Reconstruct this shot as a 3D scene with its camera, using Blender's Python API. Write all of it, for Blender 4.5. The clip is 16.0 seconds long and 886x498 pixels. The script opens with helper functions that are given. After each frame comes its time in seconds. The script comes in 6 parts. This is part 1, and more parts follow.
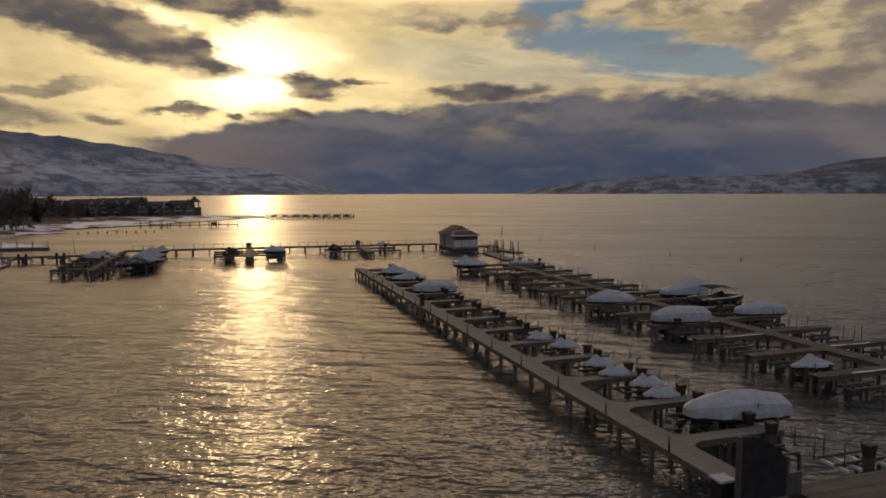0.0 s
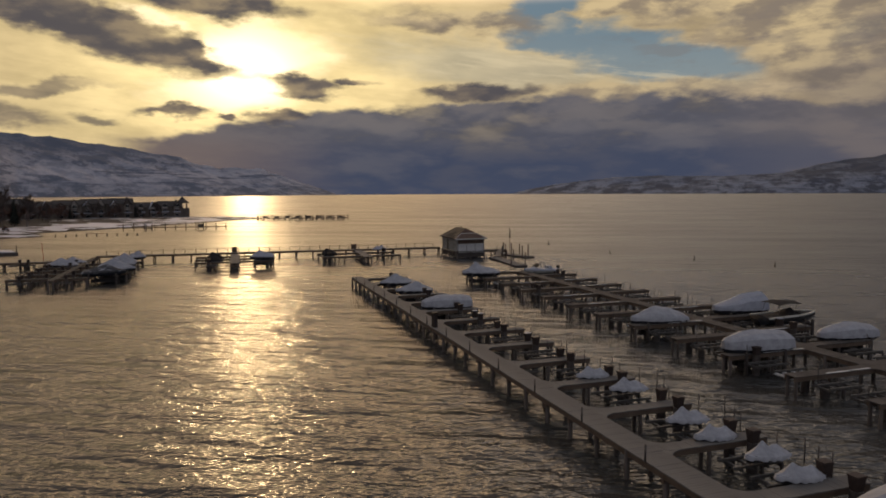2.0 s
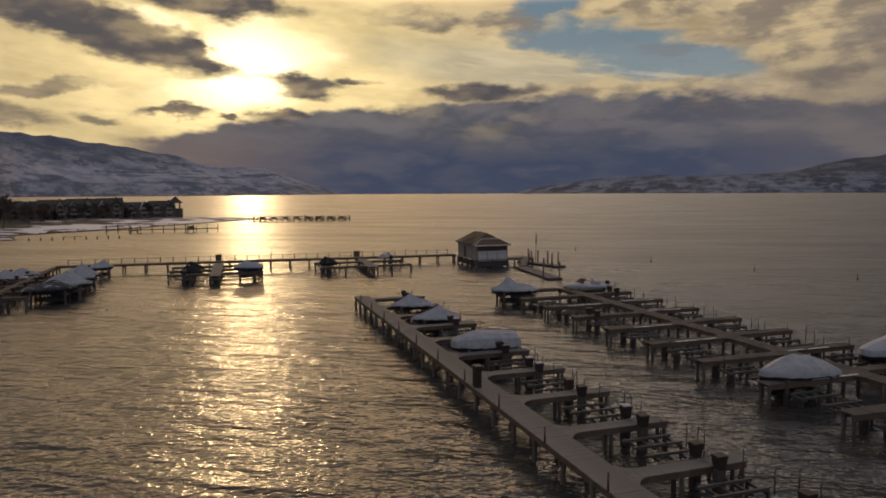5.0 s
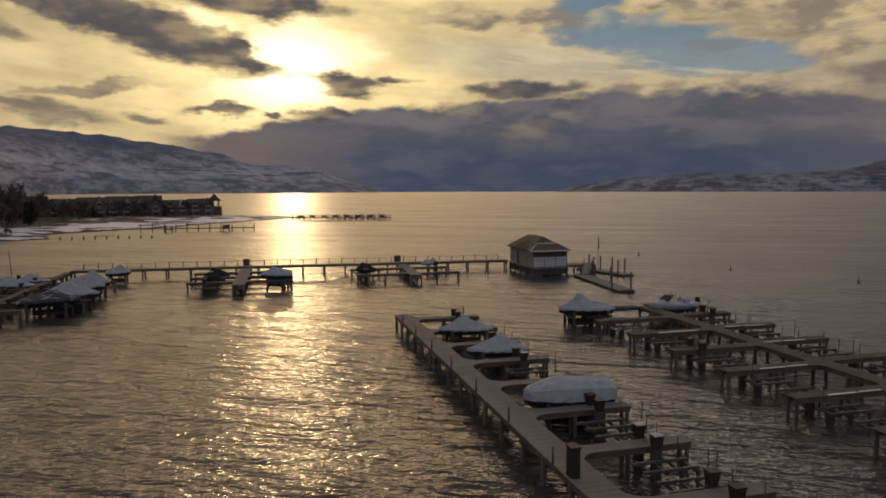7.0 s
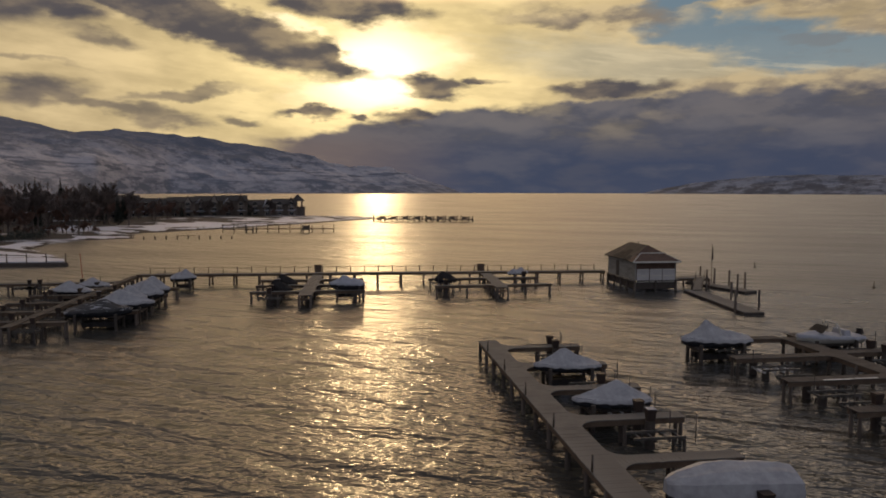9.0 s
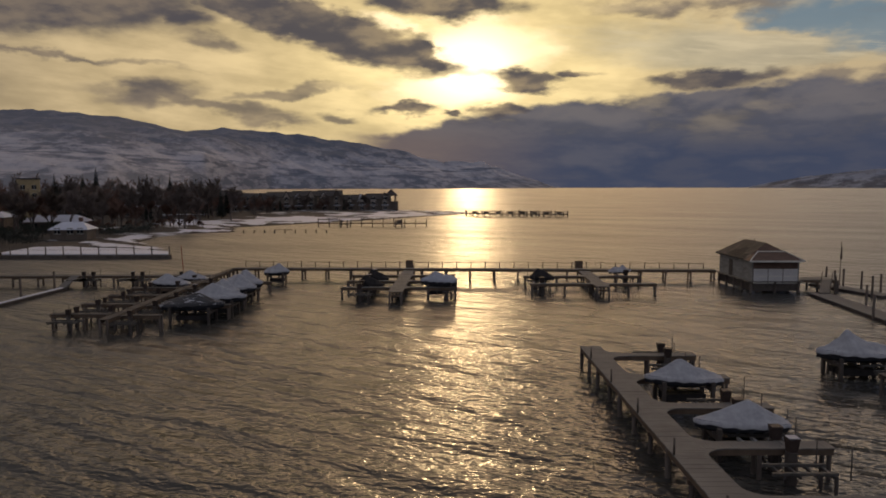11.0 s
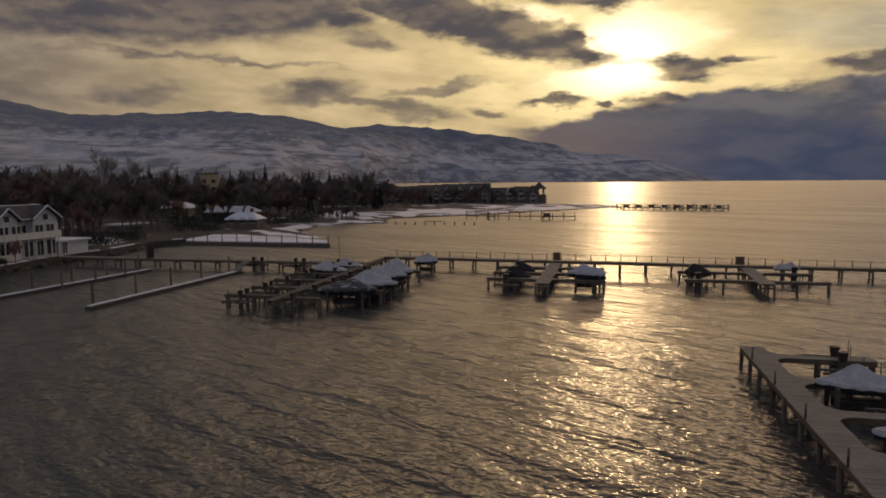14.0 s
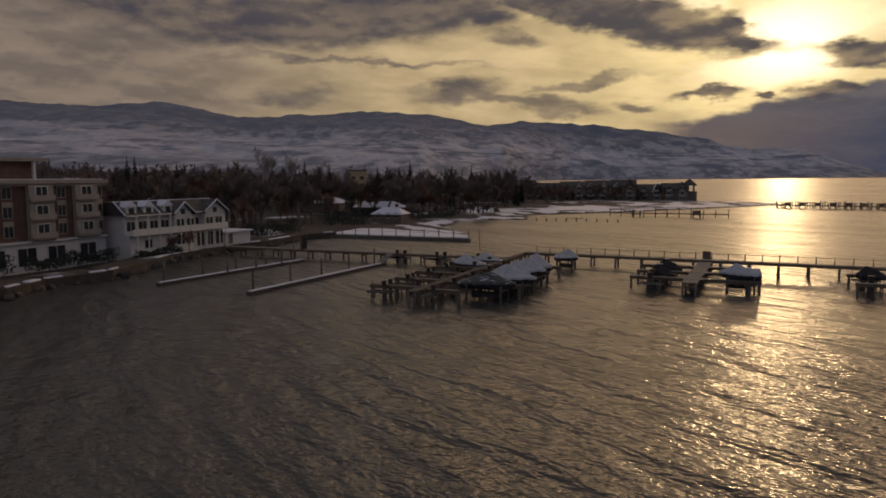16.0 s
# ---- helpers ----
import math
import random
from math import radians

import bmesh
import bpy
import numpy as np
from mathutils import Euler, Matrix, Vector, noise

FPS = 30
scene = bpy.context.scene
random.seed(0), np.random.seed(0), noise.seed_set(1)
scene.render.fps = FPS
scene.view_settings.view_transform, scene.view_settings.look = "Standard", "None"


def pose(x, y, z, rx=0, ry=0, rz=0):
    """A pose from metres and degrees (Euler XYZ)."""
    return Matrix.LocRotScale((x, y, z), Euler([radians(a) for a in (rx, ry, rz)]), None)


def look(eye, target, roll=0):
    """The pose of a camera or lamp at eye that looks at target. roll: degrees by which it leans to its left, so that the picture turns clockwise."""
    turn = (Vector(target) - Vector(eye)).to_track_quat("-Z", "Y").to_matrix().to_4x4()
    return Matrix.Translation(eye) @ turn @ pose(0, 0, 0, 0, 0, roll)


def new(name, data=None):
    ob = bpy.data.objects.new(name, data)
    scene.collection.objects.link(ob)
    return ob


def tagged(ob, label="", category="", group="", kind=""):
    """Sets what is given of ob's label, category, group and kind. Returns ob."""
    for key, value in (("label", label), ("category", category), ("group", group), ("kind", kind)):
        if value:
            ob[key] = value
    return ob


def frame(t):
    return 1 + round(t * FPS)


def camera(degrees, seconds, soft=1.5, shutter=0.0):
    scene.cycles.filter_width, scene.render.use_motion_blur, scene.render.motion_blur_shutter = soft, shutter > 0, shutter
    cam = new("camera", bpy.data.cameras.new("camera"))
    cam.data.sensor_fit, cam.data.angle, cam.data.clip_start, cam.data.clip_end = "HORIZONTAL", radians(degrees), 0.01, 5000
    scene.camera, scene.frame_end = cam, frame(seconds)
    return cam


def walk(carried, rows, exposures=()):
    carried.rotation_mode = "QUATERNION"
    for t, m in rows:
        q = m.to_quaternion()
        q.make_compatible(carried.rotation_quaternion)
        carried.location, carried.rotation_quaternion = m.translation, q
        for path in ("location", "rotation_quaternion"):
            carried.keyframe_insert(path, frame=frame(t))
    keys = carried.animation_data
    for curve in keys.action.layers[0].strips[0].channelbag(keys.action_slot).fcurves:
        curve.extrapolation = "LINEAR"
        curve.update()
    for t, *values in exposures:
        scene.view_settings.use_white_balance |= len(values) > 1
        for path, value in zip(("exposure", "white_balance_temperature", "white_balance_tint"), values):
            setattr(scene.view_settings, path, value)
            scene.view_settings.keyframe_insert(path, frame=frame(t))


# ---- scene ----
cam = camera(65.9, 16.0, soft=1.8)
PATH = [
    (0, (0.381, -1.156, 12.734), (0.981, 0.745, 12.568), -0.2),
    (0.5, (0.771, 1.665, 12.773), (1.39, 3.559, 12.606), -0.3),
    (1, (1.181, 4.611, 12.717), (1.799, 6.506, 12.55), -0.3),
    (1.5, (1.548, 7.542, 12.713), (2.167, 9.436, 12.547), -0.3),
    (2, (2.002, 10.415, 12.579), (2.62, 12.309, 12.414), -0.3),
    (2.5, (2.463, 13.261, 12.564), (3.08, 15.156, 12.398), -0.3),
    (3, (2.983, 16.36, 12.542), (3.6, 18.255, 12.376), -0.3),
    (3.5, (3.528, 19.449, 12.475), (4.144, 21.344, 12.308), -0.3),
    (4, (4.015, 22.352, 12.45), (4.631, 24.248, 12.284), -0.3),
    (6.5, (6.847, 37.345, 12.63), (7.438, 39.248, 12.459), -0.3),
    (7, (7.326, 40.312, 12.589), (7.828, 42.24, 12.417), -0.2),
    (7.5, (7.85, 43.156, 12.626), (8.216, 45.115, 12.451), -0.2),
    (8, (8.44, 46.12, 12.624), (8.736, 48.091, 12.45), 0.0),
    (8.2, (8.601, 47.113, 12.663), (8.897, 49.084, 12.494), 0.1),
    (10.3, (9.175, 53.711, 12.447), (9.284, 55.7, 12.272), 0.0),
    (10.5, (9.176, 53.906, 12.444), (9.249, 55.897, 12.266), -0.0),
    (11, (9.044, 54.081, 12.375), (9.044, 56.072, 12.192), -0.1),
    (11.5, (8.972, 54.137, 12.266), (8.916, 56.128, 12.082), -0.1),
    (12, (8.927, 54.106, 12.262), (8.788, 56.092, 12.073), -0.2),
    (12.5, (8.945, 54.143, 12.226), (8.735, 56.123, 12.034), -0.2),
    (13, (8.955, 54.102, 12.163), (8.678, 56.073, 11.969), -0.2),
    (13.5, (9.01, 54.061, 12.159), (8.662, 56.02, 11.961), -0.3),
    (14, (9.055, 54.086, 12.082), (8.63, 56.03, 11.882), -0.3),
    (14.5, (9.149, 54.071, 11.995), (8.658, 55.999, 11.794), -0.3),
    (15, (9.162, 54.068, 11.972), (8.591, 55.974, 11.769), -0.4),
    (15.5, (9.187, 54.061, 11.94), (8.459, 55.912, 11.735), -0.3),
    (16, (9.161, 54.056, 11.825), (8.348, 55.872, 11.619), -0.4),
]
walk(cam, [(t, look(eye, target, roll)) for t, eye, target, roll in PATH],
     exposures=((0, 0.06, 6370, 12), (8, 0.05, 6370, 12), (11, 0.0, 6330, 13), (14.5, -0.05, 6370, 14.5), (16, -0.17, 6430, 15.5)))


# ---- world, sun, exposure ----
SUN_AZ, SUN_EL = 2.2, 9.5
sun_way = Vector((math.sin(radians(SUN_AZ)) * math.cos(radians(SUN_EL)), math.cos(radians(SUN_AZ)) * math.cos(radians(SUN_EL)), math.sin(radians(SUN_EL))))
sun_data = bpy.data.lights.new("sun", "SUN")
sun_data.energy, sun_data.angle, sun_data.color = 0.2, radians(2.0), (1.0, 0.68, 0.32)
sun = new("sun", sun_data)
sun.matrix_world = look(sun_way * 100, (0, 0, 0))

world = bpy.data.worlds.new("world")
scene.world = world
world.use_nodes = True
W = world.node_tree
W.nodes.clear()


def wnode(kind):
    return W.nodes.new(kind)


def feed(sock, v):
    if isinstance(v, (int, float)):
        sock.default_value = v
    elif isinstance(v, tuple):
        sock.default_value = v if len(v) == len(sock.default_value) else (*v, 1.0)
    else:
        W.links.new(v, sock)


def wmath(op, a, b=0.0, c=0.0, clamp=False):
    n = wnode("ShaderNodeMath")
    n.operation, n.use_clamp = op, clamp
    for s, v in zip(n.inputs, (a, b, c)):
        feed(s, v)
    return n.outputs[0]


def wramp(v, lo, hi, a=0.0, b=1.0):
    n = wnode("ShaderNodeMapRange")
    n.interpolation_type = "SMOOTHSTEP"
    for s, x in zip(n.inputs, (v, lo, hi, a, b)):
        feed(s, x)
    return n.outputs[0]


def wmix(f, a, b, mode="MIX"):
    n = wnode("ShaderNodeMix")
    n.data_type, n.blend_type = "RGBA", mode
    feed(n.inputs[0], f), feed(n.inputs[6], a), feed(n.inputs[7], b)
    return n.outputs[2]


def wnoise(vec, scale, detail=5.0, rough=0.6):
    n = wnode("ShaderNodeTexNoise")
    feed(n.inputs["Vector"], vec)
    n.inputs["Scale"].default_value, n.inputs["Detail"].default_value, n.inputs["Roughness"].default_value = scale, detail, rough
    return n.outputs["Fac"]


def wvec(x, y, z=0.0):
    n = wnode("ShaderNodeCombineXYZ")
    for s, v in zip(n.inputs, (x, y, z)):
        feed(s, v)
    return n.outputs[0]


tex = wnode("ShaderNodeTexCoord")
sep = wnode("ShaderNodeSeparateXYZ")
W.links.new(tex.outputs["Generated"], sep.inputs[0])
az = wmath("MULTIPLY", wmath("ARCTAN2", sep.outputs[0], sep.outputs[1]), 57.2958)
el = wmath("MULTIPLY", wmath("ARCSINE", sep.outputs[2]), 57.2958)


def cloud(scale, detail, rough, layer, flatness=0.2, da=0.0, de=0.0, shear=0.0):
    """Cloud noise over azimuth and elevation; flatness draws it out sideways, da and de shift the place in degrees."""
    up = wmath("ADD", wmath("ADD", el, de), wmath("MULTIPLY", az, shear)) if shear else wmath("ADD", el, de)
    return wnoise(wvec(wmath("MULTIPLY", wmath("ADD", az, da), 0.1), wmath("MULTIPLY", up, flatness), layer), scale, detail, rough)


def centred(v, amount):
    return wmath("MULTIPLY", wmath("SUBTRACT", v, 0.5), amount)


# ragged edges: the cloud field is looked up at a displaced place, broadly and finely
az_w = wmath("ADD", wmath("ADD", az, centred(cloud(1.6, 4.0, 0.5, 0.0, 0.28), 6.5)), centred(cloud(5.0, 4.0, 0.55, 4.0, 0.22), 2.6))
el_w = wmath("ADD", wmath("ADD", el, centred(cloud(2.0, 4.0, 0.5, 7.0, 0.28), 2.6)), centred(cloud(5.5, 4.0, 0.55, 9.0, 0.2), 1.2))
# billows, and the side of each billow that the low sun reaches
n4 = cloud(1.9, 6.0, 0.52, 12.0, 0.24)
lit = wramp(wmath("SUBTRACT", n4, cloud(1.9, 6.0, 0.52, 12.0, 0.24, 0.0, 0.6)), -0.08, 0.1)
side_lit = wramp(wmath("SUBTRACT", n4, cloud(1.9, 6.0, 0.52, 12.0, 0.24, -1.4, 0.4)), -0.1, 0.1)


def blob(a0, e0, ra, re, tilt=0.0, soft=0.35):
    """A soft-edged oval of the cloud field: centre, half axes and tilt in degrees."""
    c, s = math.cos(radians(tilt)), math.sin(radians(tilt))
    da, de = wmath("SUBTRACT", az_w, a0), wmath("SUBTRACT", el_w, e0)
    p = wmath("DIVIDE", wmath("ADD", wmath("MULTIPLY", da, c), wmath("MULTIPLY", de, s)), ra)
    q = wmath("DIVIDE", wmath("SUBTRACT", wmath("MULTIPLY", de, c), wmath("MULTIPLY", da, s)), re)
    d = wmath("SQRT", wmath("ADD", wmath("MULTIPLY", p, p), wmath("MULTIPLY", q, q)))
    return wramp(d, 1.0 + soft, 1.0 - soft)


def union(*many):
    out = many[0]
    for m in many[1:]:
        out = wmath("MAXIMUM", out, m)
    return out


def both(*many):
    out = many[0]
    for m in many[1:]:
        out = wmath("MULTIPLY", out, m)
    return out


def less(v):
    return wmath("SUBTRACT", 1.0, v)


# angular distance from the sun
d_sun = wmath("SQRT", wmath("ADD", wmath("POWER", wmath("ABSOLUTE", wmath("SUBTRACT", az, SUN_AZ)), 2.0), wmath("POWER", wmath("MULTIPLY", wmath("SUBTRACT", el, SUN_EL), 1.5), 2.0)))
sky_tex = wnode("ShaderNodeTexSky")
sky_tex.sky_type, sky_tex.sun_disc = "NISHITA", False
sky_tex.sun_elevation, sky_tex.sun_rotation = radians(SUN_EL), radians(SUN_AZ)
blue = wmix(1.0, sky_tex.outputs[0], (0.055, 0.07, 0.085), "MULTIPLY")
# thin high veil, golden round the sun
veil = wmix(wramp(d_sun, 4.0, 24.0), (0.965, 0.738, 0.335), (0.615, 0.467, 0.242))
veil = wmix(wramp(d_sun, 22.0, 55.0), veil, (0.27, 0.215, 0.16))
veil = wmix(wramp(d_sun, 55.0, 110.0), veil, (0.27, 0.27, 0.295))
n3 = cloud(1.5, 7.0, 0.6, 3.0, 0.5, 0.0, 0.0, 0.09)
streak = both(wramp(n3, 0.3, 0.72, 0.86, 1.1), wramp(n4, 0.32, 0.68, 0.86, 1.1))
veil = wmix(1.0, veil, wvec(streak, streak, streak), "MULTIPLY")
# clear gap of pale blue, crossed by streaks of cirrus below
gap_sky = union(blob(27.5, 12.4, 5.4, 1.35, -14, 0.3), blob(34.5, 10.5, 7.2, 2.0, -14, 0.3), blob(39.5, 9.5, 3.2, 1.4, -10, 0.4), blob(49.0, 11.0, 2.4, 0.6, 6, 0.5), blob(26.0, 14.6, 3.4, 0.8, 8, 0.4))
haze_gap = blob(22.5, 10.2, 10.0, 1.7, -6, 0.6)
sky = wmix(wmath("MULTIPLY", haze_gap, 0.4), veil, (0.3, 0.33, 0.3))
sky = wmix(wmath("MULTIPLY", gap_sky, 0.92), sky, wmix(wramp(el, 8.5, 14.0), (0.2, 0.255, 0.275), (0.125, 0.2, 0.255)))
n6 = cloud(2.0, 6.0, 0.55, 31.0, 0.75, 0.0, 0.0, 0.13)
cirrus = both(wramp(n6, 0.46, 0.66), union(blob(21, 10.4, 10.0, 1.6, -8, 0.6), blob(30.0, 9.7, 9.5, 0.75, -10, 0.5)))
sky = wmix(wmath("MULTIPLY", cirrus, 0.5), sky, (0.68, 0.565, 0.35))
# cream cumulus beyond the gap, lit from the side
cream = union(blob(43.5, 13.2, 9.5, 2.5, -20, 0.25), blob(49, 9.4, 7.0, 3.0, -12, 0.4), blob(21, 13.6, 6.0, 0.9, -5, 0.5), blob(33, 7.9, 9, 0.75, 1, 0.5), blob(35.5, 14.3, 4.5, 1.3, -6, 0.3), blob(31.0, 14.2, 1.9, 0.7, 5, 0.4))
cream_tone = wmix(side_lit, (0.25, 0.2, 0.145), (0.62, 0.475, 0.255))
cream_tone = wmix(wmath("MULTIPLY", wramp(el, 12.0, 6.5), wramp(az, 36.0, 50.0, 0.25, 0.8)), cream_tone, (0.215, 0.178, 0.145))
sky = wmix(wmath("MULTIPLY", cream, 0.9), sky, cream_tone)
grey_puff = both(wramp(cloud(2.6, 7.0, 0.62, 17.0, 0.4), 0.46, 0.62), blob(46, 10.0, 12.0, 4.0, -8, 0.5))
sky = wmix(wmath("MULTIPLY", grey_puff, 0.45), sky, (0.19, 0.16, 0.14))
dim = union(blob(47.5, 8.3, 3.6, 0.7, 4, 0.6), blob(56, 11.6, 7.0, 4.5, 0, 0.8), blob(-52, 8.4, 13, 3.4, 4, 0.9), blob(-48, 6.6, 9, 1.2, 0, 0.9), blob(-23, 7.0, 2.6, 0.6, 8, 0.7), blob(17, 13.6, 5, 0.4, -4, 0.8))
sky = wmix(wmath("MULTIPLY", dim, 0.55), sky, wmix(lit, (0.13, 0.11, 0.1), (0.26, 0.205, 0.155)))
# low bank over the far shore: blue-grey layers, warmer towards the sun, ragged along its top
bank_top = wmath("ADD", wramp(az_w, -8.0, 9.0, 4.3, 6.6), wramp(az_w, 9.0, 24.0, 0.0, 0.9))
bank_top = wmath("ADD", bank_top, wramp(az, 36.0, 54.0, 0.0, -1.7))
bank = both(wramp(wmath("SUBTRACT", el_w, bank_top), 0.42, -0.42), wramp(az_w, -9.0, -4.5))
haze = both(wramp(el, 5.2, 2.6), wramp(az, -12.0, -3.0))
sky = wmix(wmath("MULTIPLY", haze, 0.8), sky, wmix(wramp(az, -2.0, 14.0), (0.23, 0.165, 0.125), (0.085, 0.085, 0.11)))
n5 = cloud(1.15, 7.0, 0.54, 21.0, 0.34, 0.0, 0.0, 0.02)
bank_tone = wmix(wramp(n5, 0.36, 0.64), (0.05, 0.058, 0.086), (0.12, 0.115, 0.128))
bank_tone = wmix(both(lit, wramp(el, 3.0, 6.5, 0.12, 0.6)), bank_tone, (0.16, 0.143, 0.14))
bank_tone = wmix(both(wramp(el, 5.6, 2.4), wramp(n5, 0.66, 0.4, 0.45, 0.95)), bank_tone, (0.042, 0.056, 0.098))
bank_tone = wmix(both(wramp(az, 12.0, -3.0), wramp(el, 5.4, 3.2, 0.25, 0.75)), bank_tone, (0.18, 0.135, 0.115))
bank_tone = wmix(both(wramp(az, 36.0, 50.0), wramp(n5, 0.35, 0.6, 0.25, 0.75)), bank_tone, (0.165, 0.138, 0.128))
thin = both(bank, wramp(n5, 0.34, 0.5, 0.82, 0.985))
sky = wmix(thin, sky, bank_tone)
# dark clouds
dark = union(blob(-10.5, 12.6, 11.2, 1.75, -15, 0.22), blob(-1.9, 10.4, 2.2, 1.0, -10, 0.3), blob(-36, 13.9, 18.5, 3.5, 2, 0.22), blob(-21, 12.9, 2.6, 0.9, -10, 0.6),
             blob(-0.5, 14.7, 6.2, 1.35, -5, 0.25), blob(7.0, 8.6, 2.9, 0.75, -4, 0.35), blob(10.8, 8.8, 1.5, 0.4, 2, 0.5), blob(20.5, 8.1, 5.2, 0.7, 1, 0.35),
             blob(-3.2, 6.2, 2.2, 0.42, 0, 0.4), blob(5.2, 6.1, 2.0, 0.5, 2, 0.4), blob(0.9, 6.0, 0.8, 0.3, 0, 0.5))
cloud_tone = wmix(wmath("MULTIPLY", wmath("ADD", lit, wramp(n4, 0.4, 0.66)), 0.5), (0.066, 0.063, 0.076), (0.19, 0.15, 0.115))
cloud_tone = wmix(both(wramp(d_sun, 17.0, 5.0), wramp(n4, 0.46, 0.66, 0.0, 0.8)), cloud_tone, (0.36, 0.27, 0.155))
faint = union(blob(-12.4, 7.5, 4.6, 0.55, 8, 0.4), blob(-18.5, 6.2, 6.4, 0.5, -8, 0.6), blob(-22.5, 7.0, 2.6, 0.8, 10, 0.6), blob(-8.0, 5.6, 1.6, 0.35, 0, 0.6), blob(-13.8, 5.3, 2.4, 0.4, -4, 0.7), blob(-36.5, 6.5, 2.6, 0.6, 3, 0.8), blob(-31, 9.4, 8.5, 0.22, -2, 0.7), blob(-18.0, 11.1, 2.0, 0.5, -6, 0.7))
sky = wmix(wmath("MULTIPLY", faint, 0.72), sky, cloud_tone)
# the sun's glare through the thin cloud
glare = union(blob(3.3, 11.1, 5.4, 2.1, -3, 0.4), blob(0.9, 7.75, 5.2, 1.3, 2, 0.45), blob(-4.4, 12.9, 1.7, 0.5, -14, 0.6))
glare = both(glare, less(wmath("MAXIMUM", wmath("MULTIPLY", dark, 0.97), wmath("MULTIPLY", thin, 0.8))))
sky = wmix(glare, sky, wmix(wramp(d_sun, 1.5, 5.5), (2.0, 1.6, 1.0), (1.3, 1.02, 0.58)))
halo = wramp(d_sun, 12.0, 0.0, 0.0, 0.28)
sky = wmix(both(halo, less(wmath("MAXIMUM", thin, wmath("MULTIPLY", dark, 0.8)))), sky, (1.0, 0.78, 0.38), "ADD")
sky = wmix(wmath("MULTIPLY", dark, 0.95), sky, cloud_tone)
# higher up, out of view: broken cloud pales away from a glow added beside the sun to brighten the water; the dark cloud
# on the sun's left is carried on overhead to dim it
d_added_glow = wmath("SQRT", wmath("ADD", wmath("POWER", wmath("ABSOLUTE", wmath("SUBTRACT", az, 10.0)), 2.0), wmath("POWER", wmath("MULTIPLY", wmath("SUBTRACT", el, 11.0), 1.5), 2.0)))
high = wmix(wramp(d_added_glow, 8.0, 47.0), (4.4, 2.75, 1.38), (0.74, 0.57, 0.41))
high = wmix(wramp(d_added_glow, 38.0, 64.0), high, (0.19, 0.165, 0.15))
high = wmix(wramp(az, 10.0, 34.0), high, (0.86, 1.0, 1.28), "MULTIPLY")
high = wmix(wramp(d_sun, 80.0, 130.0), high, (0.33, 0.33, 0.355))
high = wmix(wmath("MULTIPLY", wramp(n4, 0.42, 0.62), 0.3), high, wmix(0.5, blue, (0.2, 0.19, 0.19)))
sky = wmix(wramp(el, 14.7, 17.6), sky, high)
bg = wnode("ShaderNodeBackground")
W.links.new(sky, bg.inputs[0])
bg.inputs[1].default_value = 1.0
wout = wnode("ShaderNodeOutputWorld")
W.links.new(bg.outputs[0], wout.inputs[0])


